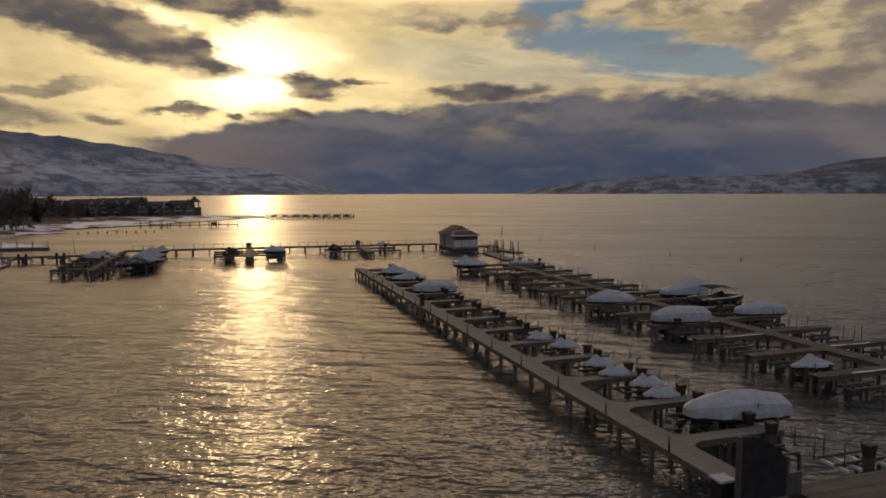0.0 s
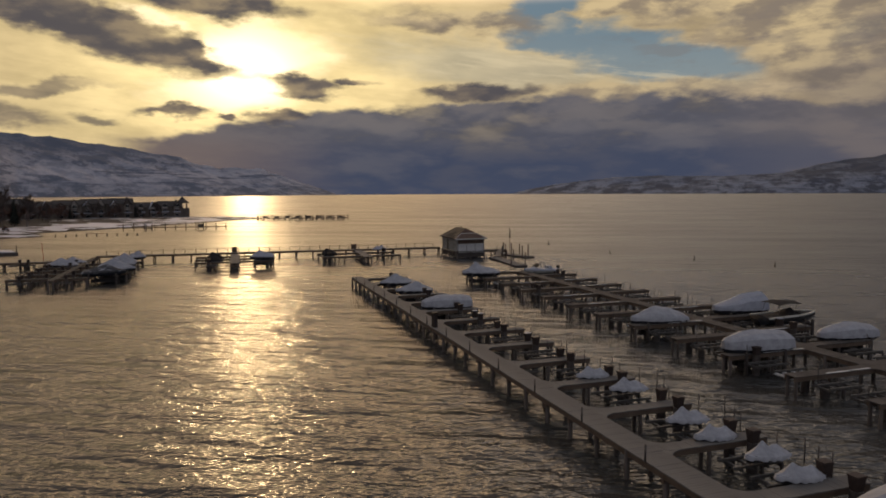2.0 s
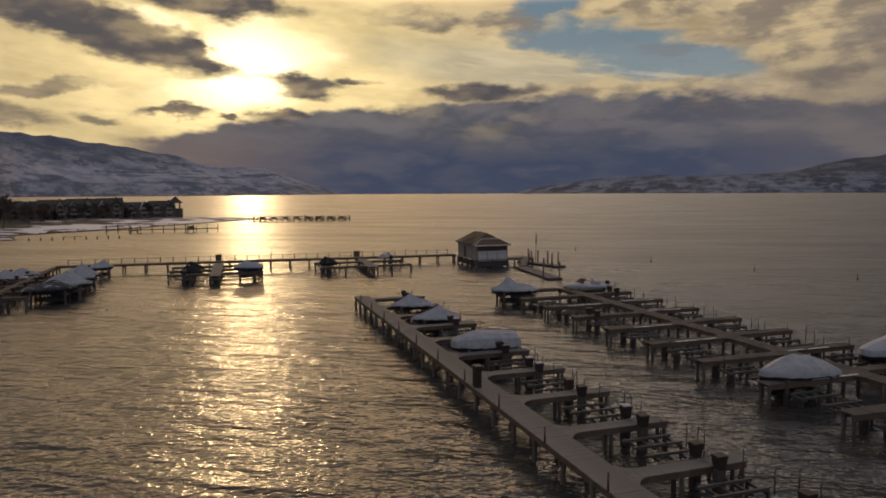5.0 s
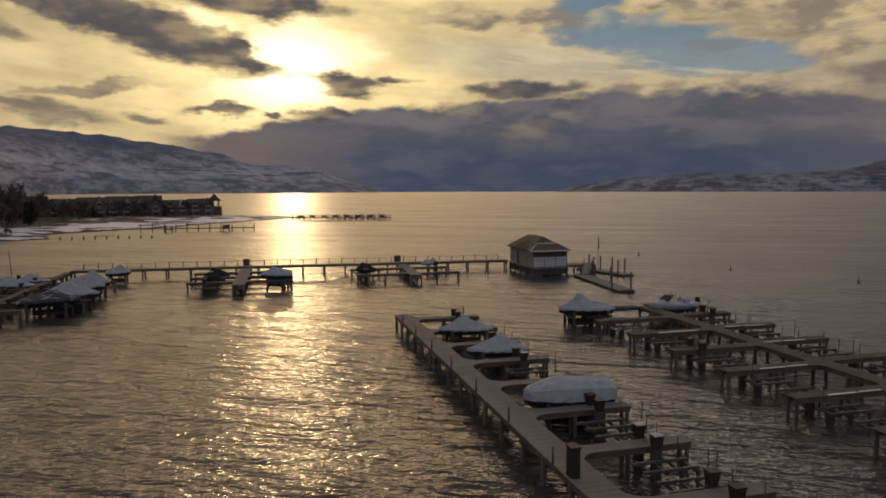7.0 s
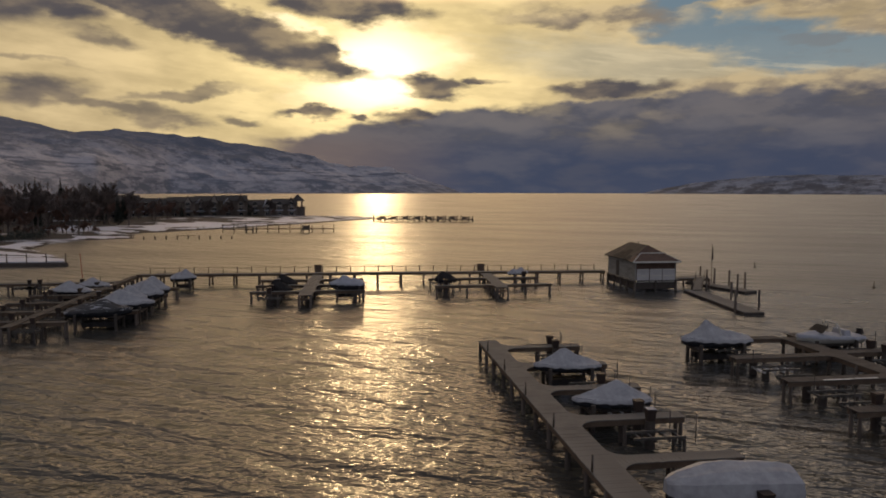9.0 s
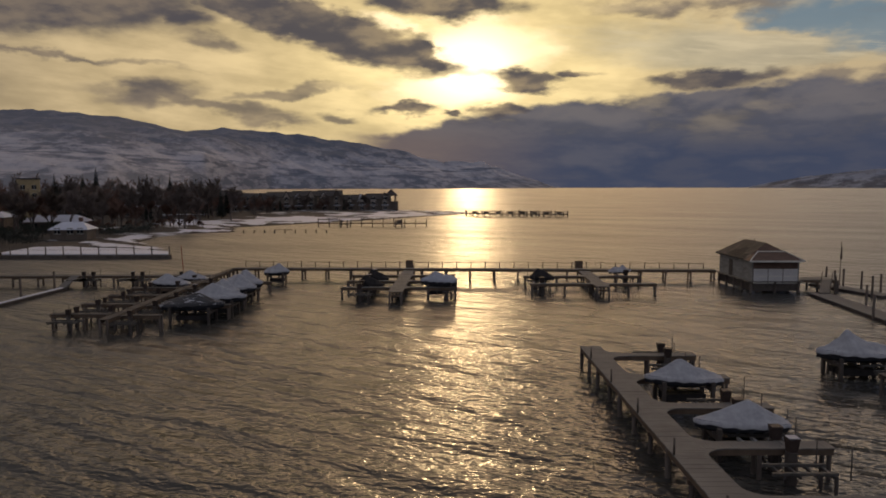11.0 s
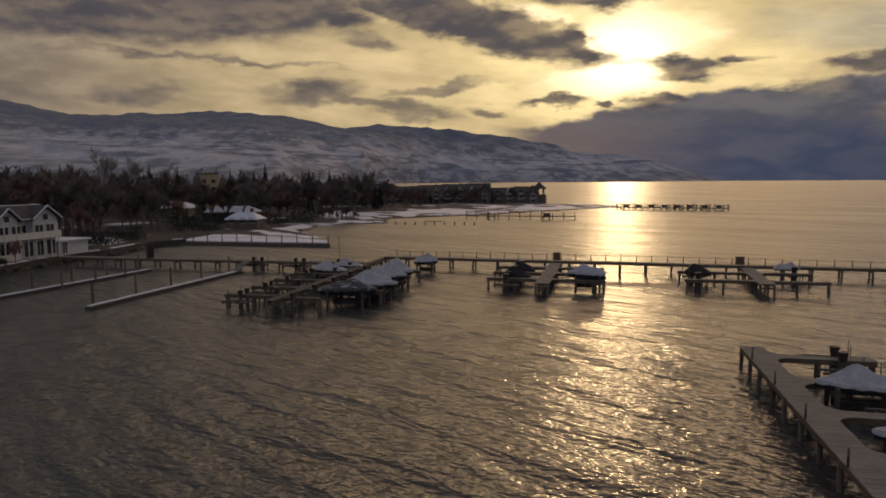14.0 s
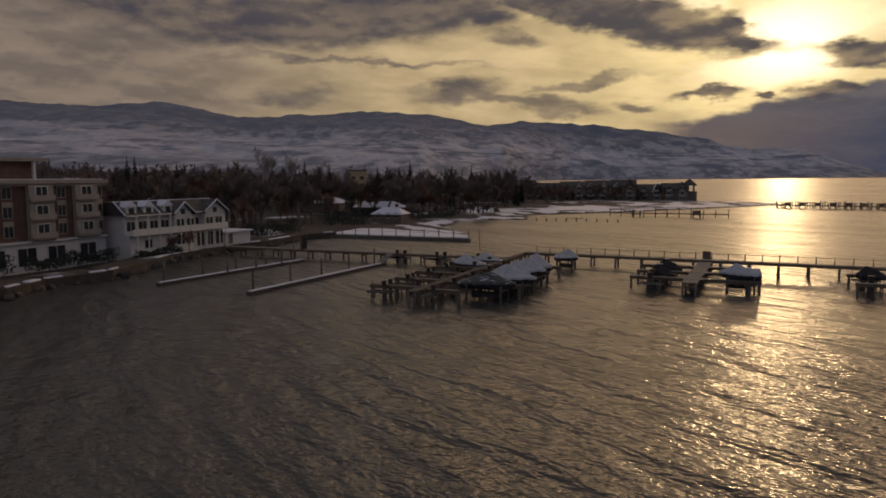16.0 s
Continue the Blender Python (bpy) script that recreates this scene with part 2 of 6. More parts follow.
# ---- materials ----
def material(name, base, rough=0.8, metal=0.0, var=0.25, scale=3.0, fine=40.0, bump=0.15, dist=0.01, tint=None, spots=None, stretch=(1, 1, 1), per_object=0.0, per_island=0.0, spec=0.3):
    """Procedural surface: two scales of tone, optional second colour in patches, relief."""
    m = bpy.data.materials.new(name)
    m.use_nodes = True
    N, L = m.node_tree.nodes, m.node_tree.links
    p = N["Principled BSDF"]
    p.inputs["Roughness"].default_value, p.inputs["Metallic"].default_value = rough, metal
    p.inputs["Specular IOR Level"].default_value = spec
    co, mp = N.new("ShaderNodeTexCoord"), N.new("ShaderNodeMapping")
    mp.inputs["Scale"].default_value = stretch
    L.new(co.outputs["Object"], mp.inputs[0])

    def noise_tex(s, d=4.0):
        n = N.new("ShaderNodeTexNoise")
        n.inputs["Scale"].default_value, n.inputs["Detail"].default_value, n.inputs["Roughness"].default_value = s, d, 0.6
        L.new(mp.outputs[0], n.inputs["Vector"])
        return n.outputs["Fac"]

    def mixed(f, a, b, mode="MIX"):
        n = N.new("ShaderNodeMix")
        n.data_type, n.blend_type = "RGBA", mode
        for s, v in ((n.inputs[0], f), (n.inputs[6], a), (n.inputs[7], b)):
            if isinstance(v, float):
                s.default_value = v
            elif isinstance(v, tuple):
                s.default_value = (*v, 1.0)
            else:
                L.new(v, s)
        return n.outputs[2]

    def ranged(v, lo, hi, a, b):
        n = N.new("ShaderNodeMapRange")
        for s, x in zip(n.inputs, (v, lo, hi, a, b)):
            if isinstance(x, (int, float)):
                s.default_value = x
            else:
                L.new(x, s)
        return n.outputs[0]

    big, small = noise_tex(scale), noise_tex(fine, 3.0)
    lo, hi = tuple(c * (1 - var) for c in base), tuple(min(1.0, c * (1 + var)) for c in base)
    col = mixed(ranged(big, 0.3, 0.7, 0.0, 1.0), lo, tint or hi)
    grain = ranged(small, 0.25, 0.75, 1 - var * 0.7, 1 + var * 0.5)
    comb = N.new("ShaderNodeCombineXYZ")
    for s in comb.inputs:
        L.new(grain, s)
    col = mixed(1.0, col, comb.outputs[0], "MULTIPLY")
    if spots:
        s_col, s_lo, s_hi, s_scale = spots
        n = noise_tex(s_scale, 6.0)
        col = mixed(ranged(n, s_lo, s_hi, 0.0, 1.0), col, s_col)
    for amount, node, out in ((per_object, "ShaderNodeObjectInfo", "Random"), (per_island, "ShaderNodeNewGeometry", "Random Per Island")):
        if amount:
            r = ranged(N.new(node).outputs[out], 0.0, 1.0, 1 - amount, 1 + amount)
            cb = N.new("ShaderNodeCombineXYZ")
            for s in cb.inputs:
                L.new(r, s)
            col = mixed(1.0, col, cb.outputs[0], "MULTIPLY")
    L.new(col, p.inputs["Base Color"])
    if bump:
        b = N.new("ShaderNodeBump")
        b.inputs["Strength"].default_value, b.inputs["Distance"].default_value = bump, dist
        L.new(small, b.inputs["Height"])
        L.new(b.outputs[0], p.inputs["Normal"])
    return m


M_DECK = material("weathered_planks", (0.152, 0.144, 0.136), 0.85, var=0.2, scale=0.7, fine=22, per_island=0.05, spec=0.18, spots=((0.2, 0.185, 0.172), 0.58, 0.75, 0.5))
M_DECK_DARK = material("dark_planks", (0.098, 0.088, 0.081), 0.92, var=0.25, scale=0.7, fine=22, per_island=0.15, spec=0.12)
M_BEAM = material("timber_beam", (0.13, 0.095, 0.07), 0.85, scale=2, fine=30)
M_PILE = material("wet_timber_pile", (0.125, 0.103, 0.09), 0.7, var=0.4, scale=1.5, fine=18, stretch=(1, 1, 0.3), per_object=0.3)
M_HOUSING = material("brown_lift_housing", (0.04, 0.028, 0.025), 0.65, var=0.3, scale=4, fine=40, per_object=0.25)
M_COLUMN = material("dark_lift_column", (0.078, 0.066, 0.06), 0.6, var=0.3, scale=3, fine=30)
M_STEEL = material("galvanised_steel", (0.1, 0.095, 0.09), 0.6, 0.3, var=0.3, scale=5, fine=50)
M_COVER = material("white_boat_cover", (0.32, 0.325, 0.36), 0.6, var=0.14, scale=1.3, fine=5, bump=0.3, dist=0.04, tint=(0.4, 0.405, 0.44))
M_COVER_GREY = material("grey_boat_cover", (0.33, 0.345, 0.4), 0.6, var=0.1, scale=1.3, fine=5, bump=0.25, dist=0.03)
M_HULL_DARK = material("navy_gelcoat", (0.035, 0.038, 0.048), 0.25, var=0.15, scale=2, fine=20, bump=0.0, spec=0.5)
M_HULL_LIGHT = material("cream_gelcoat", (0.55, 0.54, 0.5), 0.25, var=0.08, scale=2, fine=20, bump=0.0, spec=0.5)
M_BLACK = material("black_canvas", (0.03, 0.028, 0.029), 0.8, var=0.3, scale=2, fine=25, spec=0.1)
M_BLACK_SNOW = material("black_canvas_under_snow", (0.05, 0.05, 0.055), 0.7, var=0.3, scale=2, fine=25, stretch=(0.6, 3.0, 1.0), spots=((0.45, 0.46, 0.5), 0.55, 0.62, 1.5))
M_SNOW = material("snow", (0.52, 0.54, 0.63), 0.6, var=0.06, scale=0.6, fine=4, bump=0.3, dist=0.05)
M_ICE = material("frosty_edge", (0.66, 0.66, 0.68), 0.35, var=0.1, scale=2, fine=20)
M_WHITE = material("white_painted_siding", (0.5, 0.49, 0.5), 0.55, var=0.08, scale=1.2, fine=14, spots=((0.62, 0.6, 0.57), 0.6, 0.8, 1.4))
M_SIDING = material("grey_board_siding", (0.3, 0.29, 0.27), 0.75, var=0.2, scale=0.8, fine=10, stretch=(1, 1, 3), spots=((0.17, 0.15, 0.13), 0.55, 0.75, 0.7))
M_BROWN = material("brown_shingle_gable", (0.12, 0.078, 0.06), 0.8, var=0.25, scale=2, fine=14)
M_ROOF = material("brown_asphalt_shingle", (0.066, 0.058, 0.052), 0.85, var=0.3, scale=1.0, fine=12, spots=((0.16, 0.145, 0.13), 0.55, 0.72, 0.6))
M_TRIM = material("pale_trim", (0.6, 0.58, 0.54), 0.5, var=0.1)
M_BRICK = material("red_brown_brick", (0.13, 0.076, 0.063), 0.85, var=0.25, scale=1.2, fine=25)
M_STUCCO = material("beige_stucco", (0.29, 0.258, 0.232), 0.85, var=0.12, scale=0.8, fine=20)
M_OCHRE = material("ochre_render", (0.36, 0.285, 0.165), 0.85, var=0.12, scale=0.8, fine=20)
M_DARKROOF = material("dark_roofing", (0.06, 0.055, 0.055), 0.85, var=0.3, scale=0.8, fine=8)
M_WINDOW = material("dark_window_glass", (0.02, 0.024, 0.03), 0.08, var=0.2, scale=0.5, fine=3, bump=0.0, spec=0.6)
M_TOWN = material("taupe_town_walls", (0.16, 0.132, 0.112), 0.85, per_object=0.4, var=0.25, scale=0.3, fine=3)
M_BARK = material("bare_branches", (0.14, 0.115, 0.106), 0.9, var=0.35, scale=0.6, fine=6, bump=0.0, per_object=0.35)
M_PALE_BARK = material("pale_poplar_bark", (0.3, 0.275, 0.27), 0.9, var=0.25, scale=0.6, fine=6, bump=0.0)
M_RUSTY = material("russet_twigs", (0.16, 0.1, 0.08), 0.9, var=0.35, scale=0.6, fine=6, bump=0.0, per_object=0.3)
M_NEEDLE = material("dark_conifer_needles", (0.045, 0.052, 0.044), 0.9, var=0.35, scale=0.8, fine=8, bump=0.0, per_object=0.3)
M_ROCK = material("shore_rock", (0.075, 0.066, 0.06), 0.9, var=0.35, scale=1.2, fine=8, bump=0.4, dist=0.05, per_object=0.3)
M_WALLROCK = material("stone_retaining_wall", (0.055, 0.048, 0.044), 0.9, var=0.35, scale=0.9, fine=4, bump=0.5, dist=0.08)
M_GROUND = material("wintry_ground", (0.048, 0.041, 0.037), 0.9, var=0.3, scale=0.08, fine=0.7, bump=0.4, dist=0.2, spots=((0.55, 0.56, 0.61), 0.56, 0.64, 0.05))


def range_material(name, snow, forest, low, high, turn):
    """Mountainside: fine snow and scrub below, forest taking over between the heights low and high."""
    m = bpy.data.materials.new(name)
    m.use_nodes = True
    N, L = m.node_tree.nodes, m.node_tree.links
    p = N["Principled BSDF"]
    p.inputs["Roughness"].default_value, p.inputs["Specular IOR Level"].default_value = 0.95, 0.1
    co, sp, mp = N.new("ShaderNodeTexCoord"), N.new("ShaderNodeSeparateXYZ"), N.new("ShaderNodeMapping")
    L.new(co.outputs["Object"], sp.inputs[0])
    mp.vector_type = "TEXTURE"
    mp.inputs["Rotation"].default_value, mp.inputs["Scale"].default_value = (0, 0, radians(turn)), (1.0, 4.5, 0.45)
    L.new(co.outputs["Object"], mp.inputs[0])

    def tex_n(scale, detail, rough=0.65):
        n = N.new("ShaderNodeTexNoise")
        n.inputs["Scale"].default_value, n.inputs["Detail"].default_value, n.inputs["Roughness"].default_value = scale, detail, rough
        L.new(mp.outputs[0], n.inputs["Vector"])
        return n.outputs["Fac"]

    def ranged(v, a, b, c, d):
        n = N.new("ShaderNodeMapRange")
        L.new(v, n.inputs[0])
        for s, x in zip(n.inputs[1:5], (a, b, c, d)):
            s.default_value = x
        return n.outputs[0]

    def calc(op, a, b):
        n = N.new("ShaderNodeMath")
        n.operation, n.use_clamp = op, False
        for s, x in zip(n.inputs, (a, b)):
            if isinstance(x, float):
                s.default_value = x
            else:
                L.new(x, s)
        return n.outputs[0]

    coarse, fine, tiny = tex_n(0.0035, 5.0), tex_n(0.011, 7.0, 0.7), tex_n(0.05, 4.0)
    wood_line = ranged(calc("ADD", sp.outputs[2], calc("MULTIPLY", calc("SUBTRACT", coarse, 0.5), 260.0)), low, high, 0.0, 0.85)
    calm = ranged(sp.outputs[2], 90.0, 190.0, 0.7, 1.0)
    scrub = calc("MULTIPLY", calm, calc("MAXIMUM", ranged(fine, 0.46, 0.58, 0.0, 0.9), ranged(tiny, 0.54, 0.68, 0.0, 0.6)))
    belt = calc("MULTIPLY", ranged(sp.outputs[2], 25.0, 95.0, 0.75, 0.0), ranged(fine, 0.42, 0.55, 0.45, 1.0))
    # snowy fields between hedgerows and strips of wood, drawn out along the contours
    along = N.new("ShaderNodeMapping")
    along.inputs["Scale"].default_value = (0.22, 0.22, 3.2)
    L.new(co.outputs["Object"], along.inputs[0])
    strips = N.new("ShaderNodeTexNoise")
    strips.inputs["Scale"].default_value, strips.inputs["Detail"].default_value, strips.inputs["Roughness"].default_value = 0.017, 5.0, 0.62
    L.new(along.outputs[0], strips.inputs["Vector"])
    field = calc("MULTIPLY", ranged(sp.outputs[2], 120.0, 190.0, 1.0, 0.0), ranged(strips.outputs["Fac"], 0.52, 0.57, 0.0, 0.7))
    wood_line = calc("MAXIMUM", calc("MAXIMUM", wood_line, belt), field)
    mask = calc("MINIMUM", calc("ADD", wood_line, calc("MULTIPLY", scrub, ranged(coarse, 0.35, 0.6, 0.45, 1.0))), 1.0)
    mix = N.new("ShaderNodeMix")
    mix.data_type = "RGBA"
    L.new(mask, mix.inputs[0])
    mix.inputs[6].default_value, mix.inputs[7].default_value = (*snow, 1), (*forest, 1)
    L.new(mix.outputs[2], p.inputs["Base Color"])
    return m


# distance haze is mixed into the snow and forest colours: pale, bluish, low contrast
M_RANGE = range_material("hazed_snowy_mountainside", (0.42, 0.42, 0.475), (0.14, 0.158, 0.205), 130.0, 260.0, 24)
# bluish haze of the far shore is put into these base colours
M_EAST = range_material("hazed_snowy_hills", (0.26, 0.3, 0.395), (0.07, 0.082, 0.115), 20.0, 150.0, -40)
M_RED = material("red_marker_paint", (0.3, 0.05, 0.03), 0.5)
M_BUOY = material("dark_buoy_paint", (0.1, 0.07, 0.05), 0.5)


def water_material():
    m = bpy.data.materials.new("lake_water")
    m.use_nodes = True
    N, L = m.node_tree.nodes, m.node_tree.links
    p = N["Principled BSDF"]
    p.inputs["Base Color"].default_value = (0.046, 0.046, 0.044, 1)
    p.inputs["Roughness"].default_value, p.inputs["IOR"].default_value = 0.15, 1.333
    co = N.new("ShaderNodeTexCoord")
    away, spread = N.new("ShaderNodeVectorMath"), N.new("ShaderNodeMapRange")
    away.operation = "DISTANCE"
    away.inputs[1].default_value = (12, 45, 0)
    L.new(co.outputs["Object"], away.inputs[0])
    for s, x in zip(spread.inputs[1:5], (35.0, 120.0, 0.17, 0.34)):
        s.default_value = x
    L.new(away.outputs["Value"], spread.inputs[0])
    gusts, patch, vary = N.new("ShaderNodeMapping"), N.new("ShaderNodeTexNoise"), N.new("ShaderNodeMapRange")
    gusts.vector_type = "TEXTURE"
    gusts.inputs["Scale"].default_value, gusts.inputs["Rotation"].default_value = (4.0, 1.0, 1.0), (0, 0, radians(-24))
    patch.inputs["Scale"].default_value, patch.inputs["Detail"].default_value = 0.06, 2.0
    L.new(co.outputs["Object"], gusts.inputs[0]), L.new(gusts.outputs[0], patch.inputs["Vector"]), L.new(patch.outputs["Fac"], vary.inputs[0])
    for s, x in zip(vary.inputs[1:5], (0.36, 0.64, 0.86, 1.14)):
        s.default_value = x
    rough = N.new("ShaderNodeMath")
    rough.operation = "MULTIPLY"
    L.new(spread.outputs[0], rough.inputs[0]), L.new(vary.outputs[0], rough.inputs[1])
    L.new(rough.outputs[0], p.inputs["Roughness"])
    prev = None
    for scale, ratio, rot, strength, dist, detail in ((0.12, 3.6, -31, 1.0, 0.66, 1.0), (0.45, 2.5, -27, 1.0, 0.25, 2.0), (1.5, 1.6, -16, 1.0, 0.122, 2.0), (4.0, 1.3, 10, 1.0, 0.04, 1.0)):
        mp, n, b = N.new("ShaderNodeMapping"), N.new("ShaderNodeTexNoise"), N.new("ShaderNodeBump")
        mp.vector_type = "TEXTURE"
        mp.inputs["Scale"].default_value, mp.inputs["Rotation"].default_value = (1.0, 1.0 / ratio, 1.0), (0, 0, radians(rot))
        n.inputs["Scale"].default_value, n.inputs["Detail"].default_value = scale, detail
        b.inputs["Strength"].default_value, b.inputs["Distance"].default_value = strength, dist
        L.new(co.outputs["Object"], mp.inputs[0]), L.new(mp.outputs[0], n.inputs["Vector"]), L.new(n.outputs["Fac"], b.inputs["Height"])
        if prev:
            L.new(prev.outputs[0], b.inputs["Normal"])
        prev = b
    L.new(prev.outputs[0], p.inputs["Normal"])
    return m


M_WATER = water_material()


# ---- mesh helpers ----
class Geo:
    """Vertices and faces of one mesh, built up from simple forms."""

    def __init__(self):
        self.v, self.f = [], []

    def add(self, vs, fs):
        n = len(self.v)
        self.v += [tuple(p) for p in vs]
        self.f += [tuple(n + i for i in f) for f in fs]
        return self

    def box(self, x, y, z, sx, sy, sz, rz=0.0, taper=1.0):
        """A box centred on x, y with its foot at z; taper widens or narrows its top."""
        c, s = math.cos(radians(rz)), math.sin(radians(rz))
        vs = []
        for k, (h, g) in enumerate(((0, 1.0), (sz, taper))):
            for a, b in ((-1, -1), (1, -1), (1, 1), (-1, 1)):
                px, py = a * sx / 2 * g, b * sy / 2 * g
                vs.append((x + px * c - py * s, y + px * s + py * c, z + h))
        return self.add(vs, [(3, 2, 1, 0), (4, 5, 6, 7), (0, 1, 5, 4), (1, 2, 6, 5), (2, 3, 7, 6), (3, 0, 4, 7)])

    def tube(self, a, b, r, n=7, r2=None):
        a, b = Vector(a), Vector(b)
        q = (b - a).to_track_quat("Z", "Y")
        vs = []
        for p, rr in ((a, r), (b, r if r2 is None else r2)):
            for i in range(n):
                t = 2 * math.pi * i / n
                vs.append(p + q @ Vector((rr * math.cos(t), rr * math.sin(t), 0)))
        fs = [(i, (i + 1) % n, n + (i + 1) % n, n + i) for i in range(n)]
        return self.add(vs, fs + [tuple(range(n))[::-1], tuple(range(n, 2 * n))])

    def prism(self, poly, z0, z1):
        n = len(poly)
        vs = [(x, y, z0) for x, y in poly] + [(x, y, z1) for x, y in poly]
        return self.add(vs, [(i, (i + 1) % n, n + (i + 1) % n, n + i) for i in range(n)] + [tuple(range(n))[::-1], tuple(range(n, 2 * n))])

    def grid(self, rows, closed=False):
        n = len(rows[0])
        vs = [p for r in rows for p in r]
        fs = [(i * n + j, i * n + (j + 1) % n, (i + 1) * n + (j + 1) % n, (i + 1) * n + j) for i in range(len(rows) - 1) for j in range(n if closed else n - 1)]
        return self.add(vs, fs)

    def mesh(self, name, mat, smooth=False):
        me = bpy.data.meshes.new(name)
        me.from_pydata(self.v, [], self.f)
        me.materials.append(mat)
        if smooth:
            me.polygons.foreach_set("use_smooth", [True] * len(me.polygons))
        me.update()
        return me


def thing(name, label, category, group="", kind="", at=(0, 0, 0), rz=0.0):
    ob = new(name)
    ob.matrix_world = pose(*at, 0, 0, rz)
    return tagged(ob, label, category, group, kind)


def part(name, geo, mat, parent, label="", smooth=False, kind=""):
    ob = new(name, geo.mesh(name, mat, smooth) if isinstance(geo, Geo) else geo)
    ob.parent = parent
    return tagged(ob, label, kind=kind)


def piece(name, mesh, parent, x, y, z, sx=1, sy=1, sz=1, rz=0.0):
    """One of many alike pieces that share a mesh."""
    ob = new(name, mesh)
    ob.parent = parent
    ob.matrix_basis = Matrix.LocRotScale((x, y, z), Euler((0, 0, radians(rz))), (sx, sy, sz))
    return ob


def whole(name, geo, mat, label, category, group="", kind="", smooth=False):
    return tagged(new(name, geo.mesh(name, mat, smooth)), label, category, group, kind)

# ---- the large structure: water, shore, mountains ----
DECK = 1.4  # height of every pier deck over the water

rings = []
for r in (0.0, 60, 150, 300, 600, 1200, 2400, 4600):
    rings.append([(math.sin(t) * r, 100 + math.cos(t) * r, 0.0) for t in [2 * math.pi * i / 72 for i in range(72)]])
whole("water", Geo().grid(rings, closed=True), M_WATER, "rippled lake water under a golden evening sky", "lake", kind="structure", smooth=True)

SHORE = [(-700, -300), (-62, -300), (-58, 60), (-59.4, 98), (-62, 104), (-61, 112), (-67.7, 128), (-70, 142), (-69, 150), (-71, 165), (-68, 172), (-46, 174), (-44, 186), (-58, 206), (-61, 222), (-59, 233),
         (-47, 240), (-54, 262), (-42, 274), (-27, 291), (-8, 318), (6, 340), (21, 362), (22, 376), (-10, 400), (-80, 440), (-300, 560), (-900, 900), (-1600, 1100), (-1600, -300)]
xs, ys = np.arange(-1000, 44, 4.0), np.arange(-80, 900, 4.0)
gx, gy = np.meshgrid(xs, ys)


def inland(px, py):
    """Distance inland from the shoreline, negative over the water."""
    dist, inside = np.full(px.shape, 1e9), np.zeros(px.shape, bool)
    for (ax, ay), (bx, by) in zip(SHORE, SHORE[1:] + SHORE[:1]):
        t = np.clip(((px - ax) * (bx - ax) + (py - ay) * (by - ay)) / ((bx - ax) ** 2 + (by - ay) ** 2), 0, 1)
        dist = np.minimum(dist, np.hypot(px - ax - t * (bx - ax), py - ay - t * (by - ay)))
        inside ^= ((ay > py) != (by > py)) & (px < (bx - ax) * (py - ay) / ((by - ay) if by != ay else 1e-9) + ax)
    return np.where(inside, dist, -dist)


def shore_height(px, py, d):
    z = np.where(d > 0, np.minimum(0.55, d * 0.12) + np.clip(d - 12, 0, 40) * 0.03 + np.clip(d - 100, 0, 700) * 0.036, np.maximum(-2.0, d * 0.3))
    return z + np.where(d > 6, 0.14 * np.sin(px * 0.21 + np.sin(py * 0.13)) * np.cos(py * 0.17), 0)


sd = inland(gx, gy)
hz = shore_height(gx, gy, sd)
ground = Geo()
nx = len(xs)
ground.v = [(float(a), float(b), float(c)) for a, b, c in zip(gx.ravel(), gy.ravel(), hz.ravel())]
keep = sd > -9
ground.f = [(j * nx + i, j * nx + i + 1, (j + 1) * nx + i + 1, (j + 1) * nx + i) for j in range(len(ys) - 1) for i in range(nx - 1) if keep[j, i] or keep[j + 1, i + 1]]
whole("ground", ground, M_GROUND, "snow-covered lakeshore with bare brown patches", "ground", kind="structure", smooth=True)


def range_mesh(azimuths, tops, mids, foot, shoulder, r2, seed, n_a=260, n_r=60, rough=1.0):
    """A mountainside in polar form: foot at a distance that varies with the angle, then shoulder and crest, from crest and shoulder angles in degrees."""
    g = Geo()
    rows = []
    for j in range(n_r + 14):
        row = []
        for i in range(n_a):
            a = azimuths[0] + (azimuths[-1] - azimuths[0]) * i / (n_a - 1)
            top, mid = np.interp(a, azimuths, tops), np.interp(a, azimuths, mids)
            ztop, zmid = r2 * math.tan(radians(max(top, 0.0))), shoulder * math.tan(radians(max(mid, 0.0)))
            f = j / (n_r - 1)
            r0 = np.interp(a, foot[0], foot[1])
            r1 = max(shoulder, r0 + 250)
            if f <= 1:
                r = r0 + (r2 - r0) * f
                z = np.interp(r, (r0, r1, r2), (0, zmid, ztop))
            else:
                r = r2 + (f - 1) * (r2 - r0)
                z = ztop * max(0.0, 1 - (f - 1) * 4.5)
            p = Vector((math.sin(radians(a)) * r, math.cos(radians(a)) * r, 0))
            k = min(1.0, f * 4) * min(1.0, (0.15 * ztop + zmid) / 60)
            z += rough * k * (noise.fractal(p * 0.0022 + Vector((seed, 0, 0)), 0.8, 2.1, 7) * 24 - abs(noise.noise(p * 0.006 + Vector((0, seed, 0)))) * 26 + 8)
            row.append((9 + p.x, 50 + p.y, max(z, -3.0) - (3.0 if f == 0 else 0)))
        rows.append(row)
    return g.grid(rows)


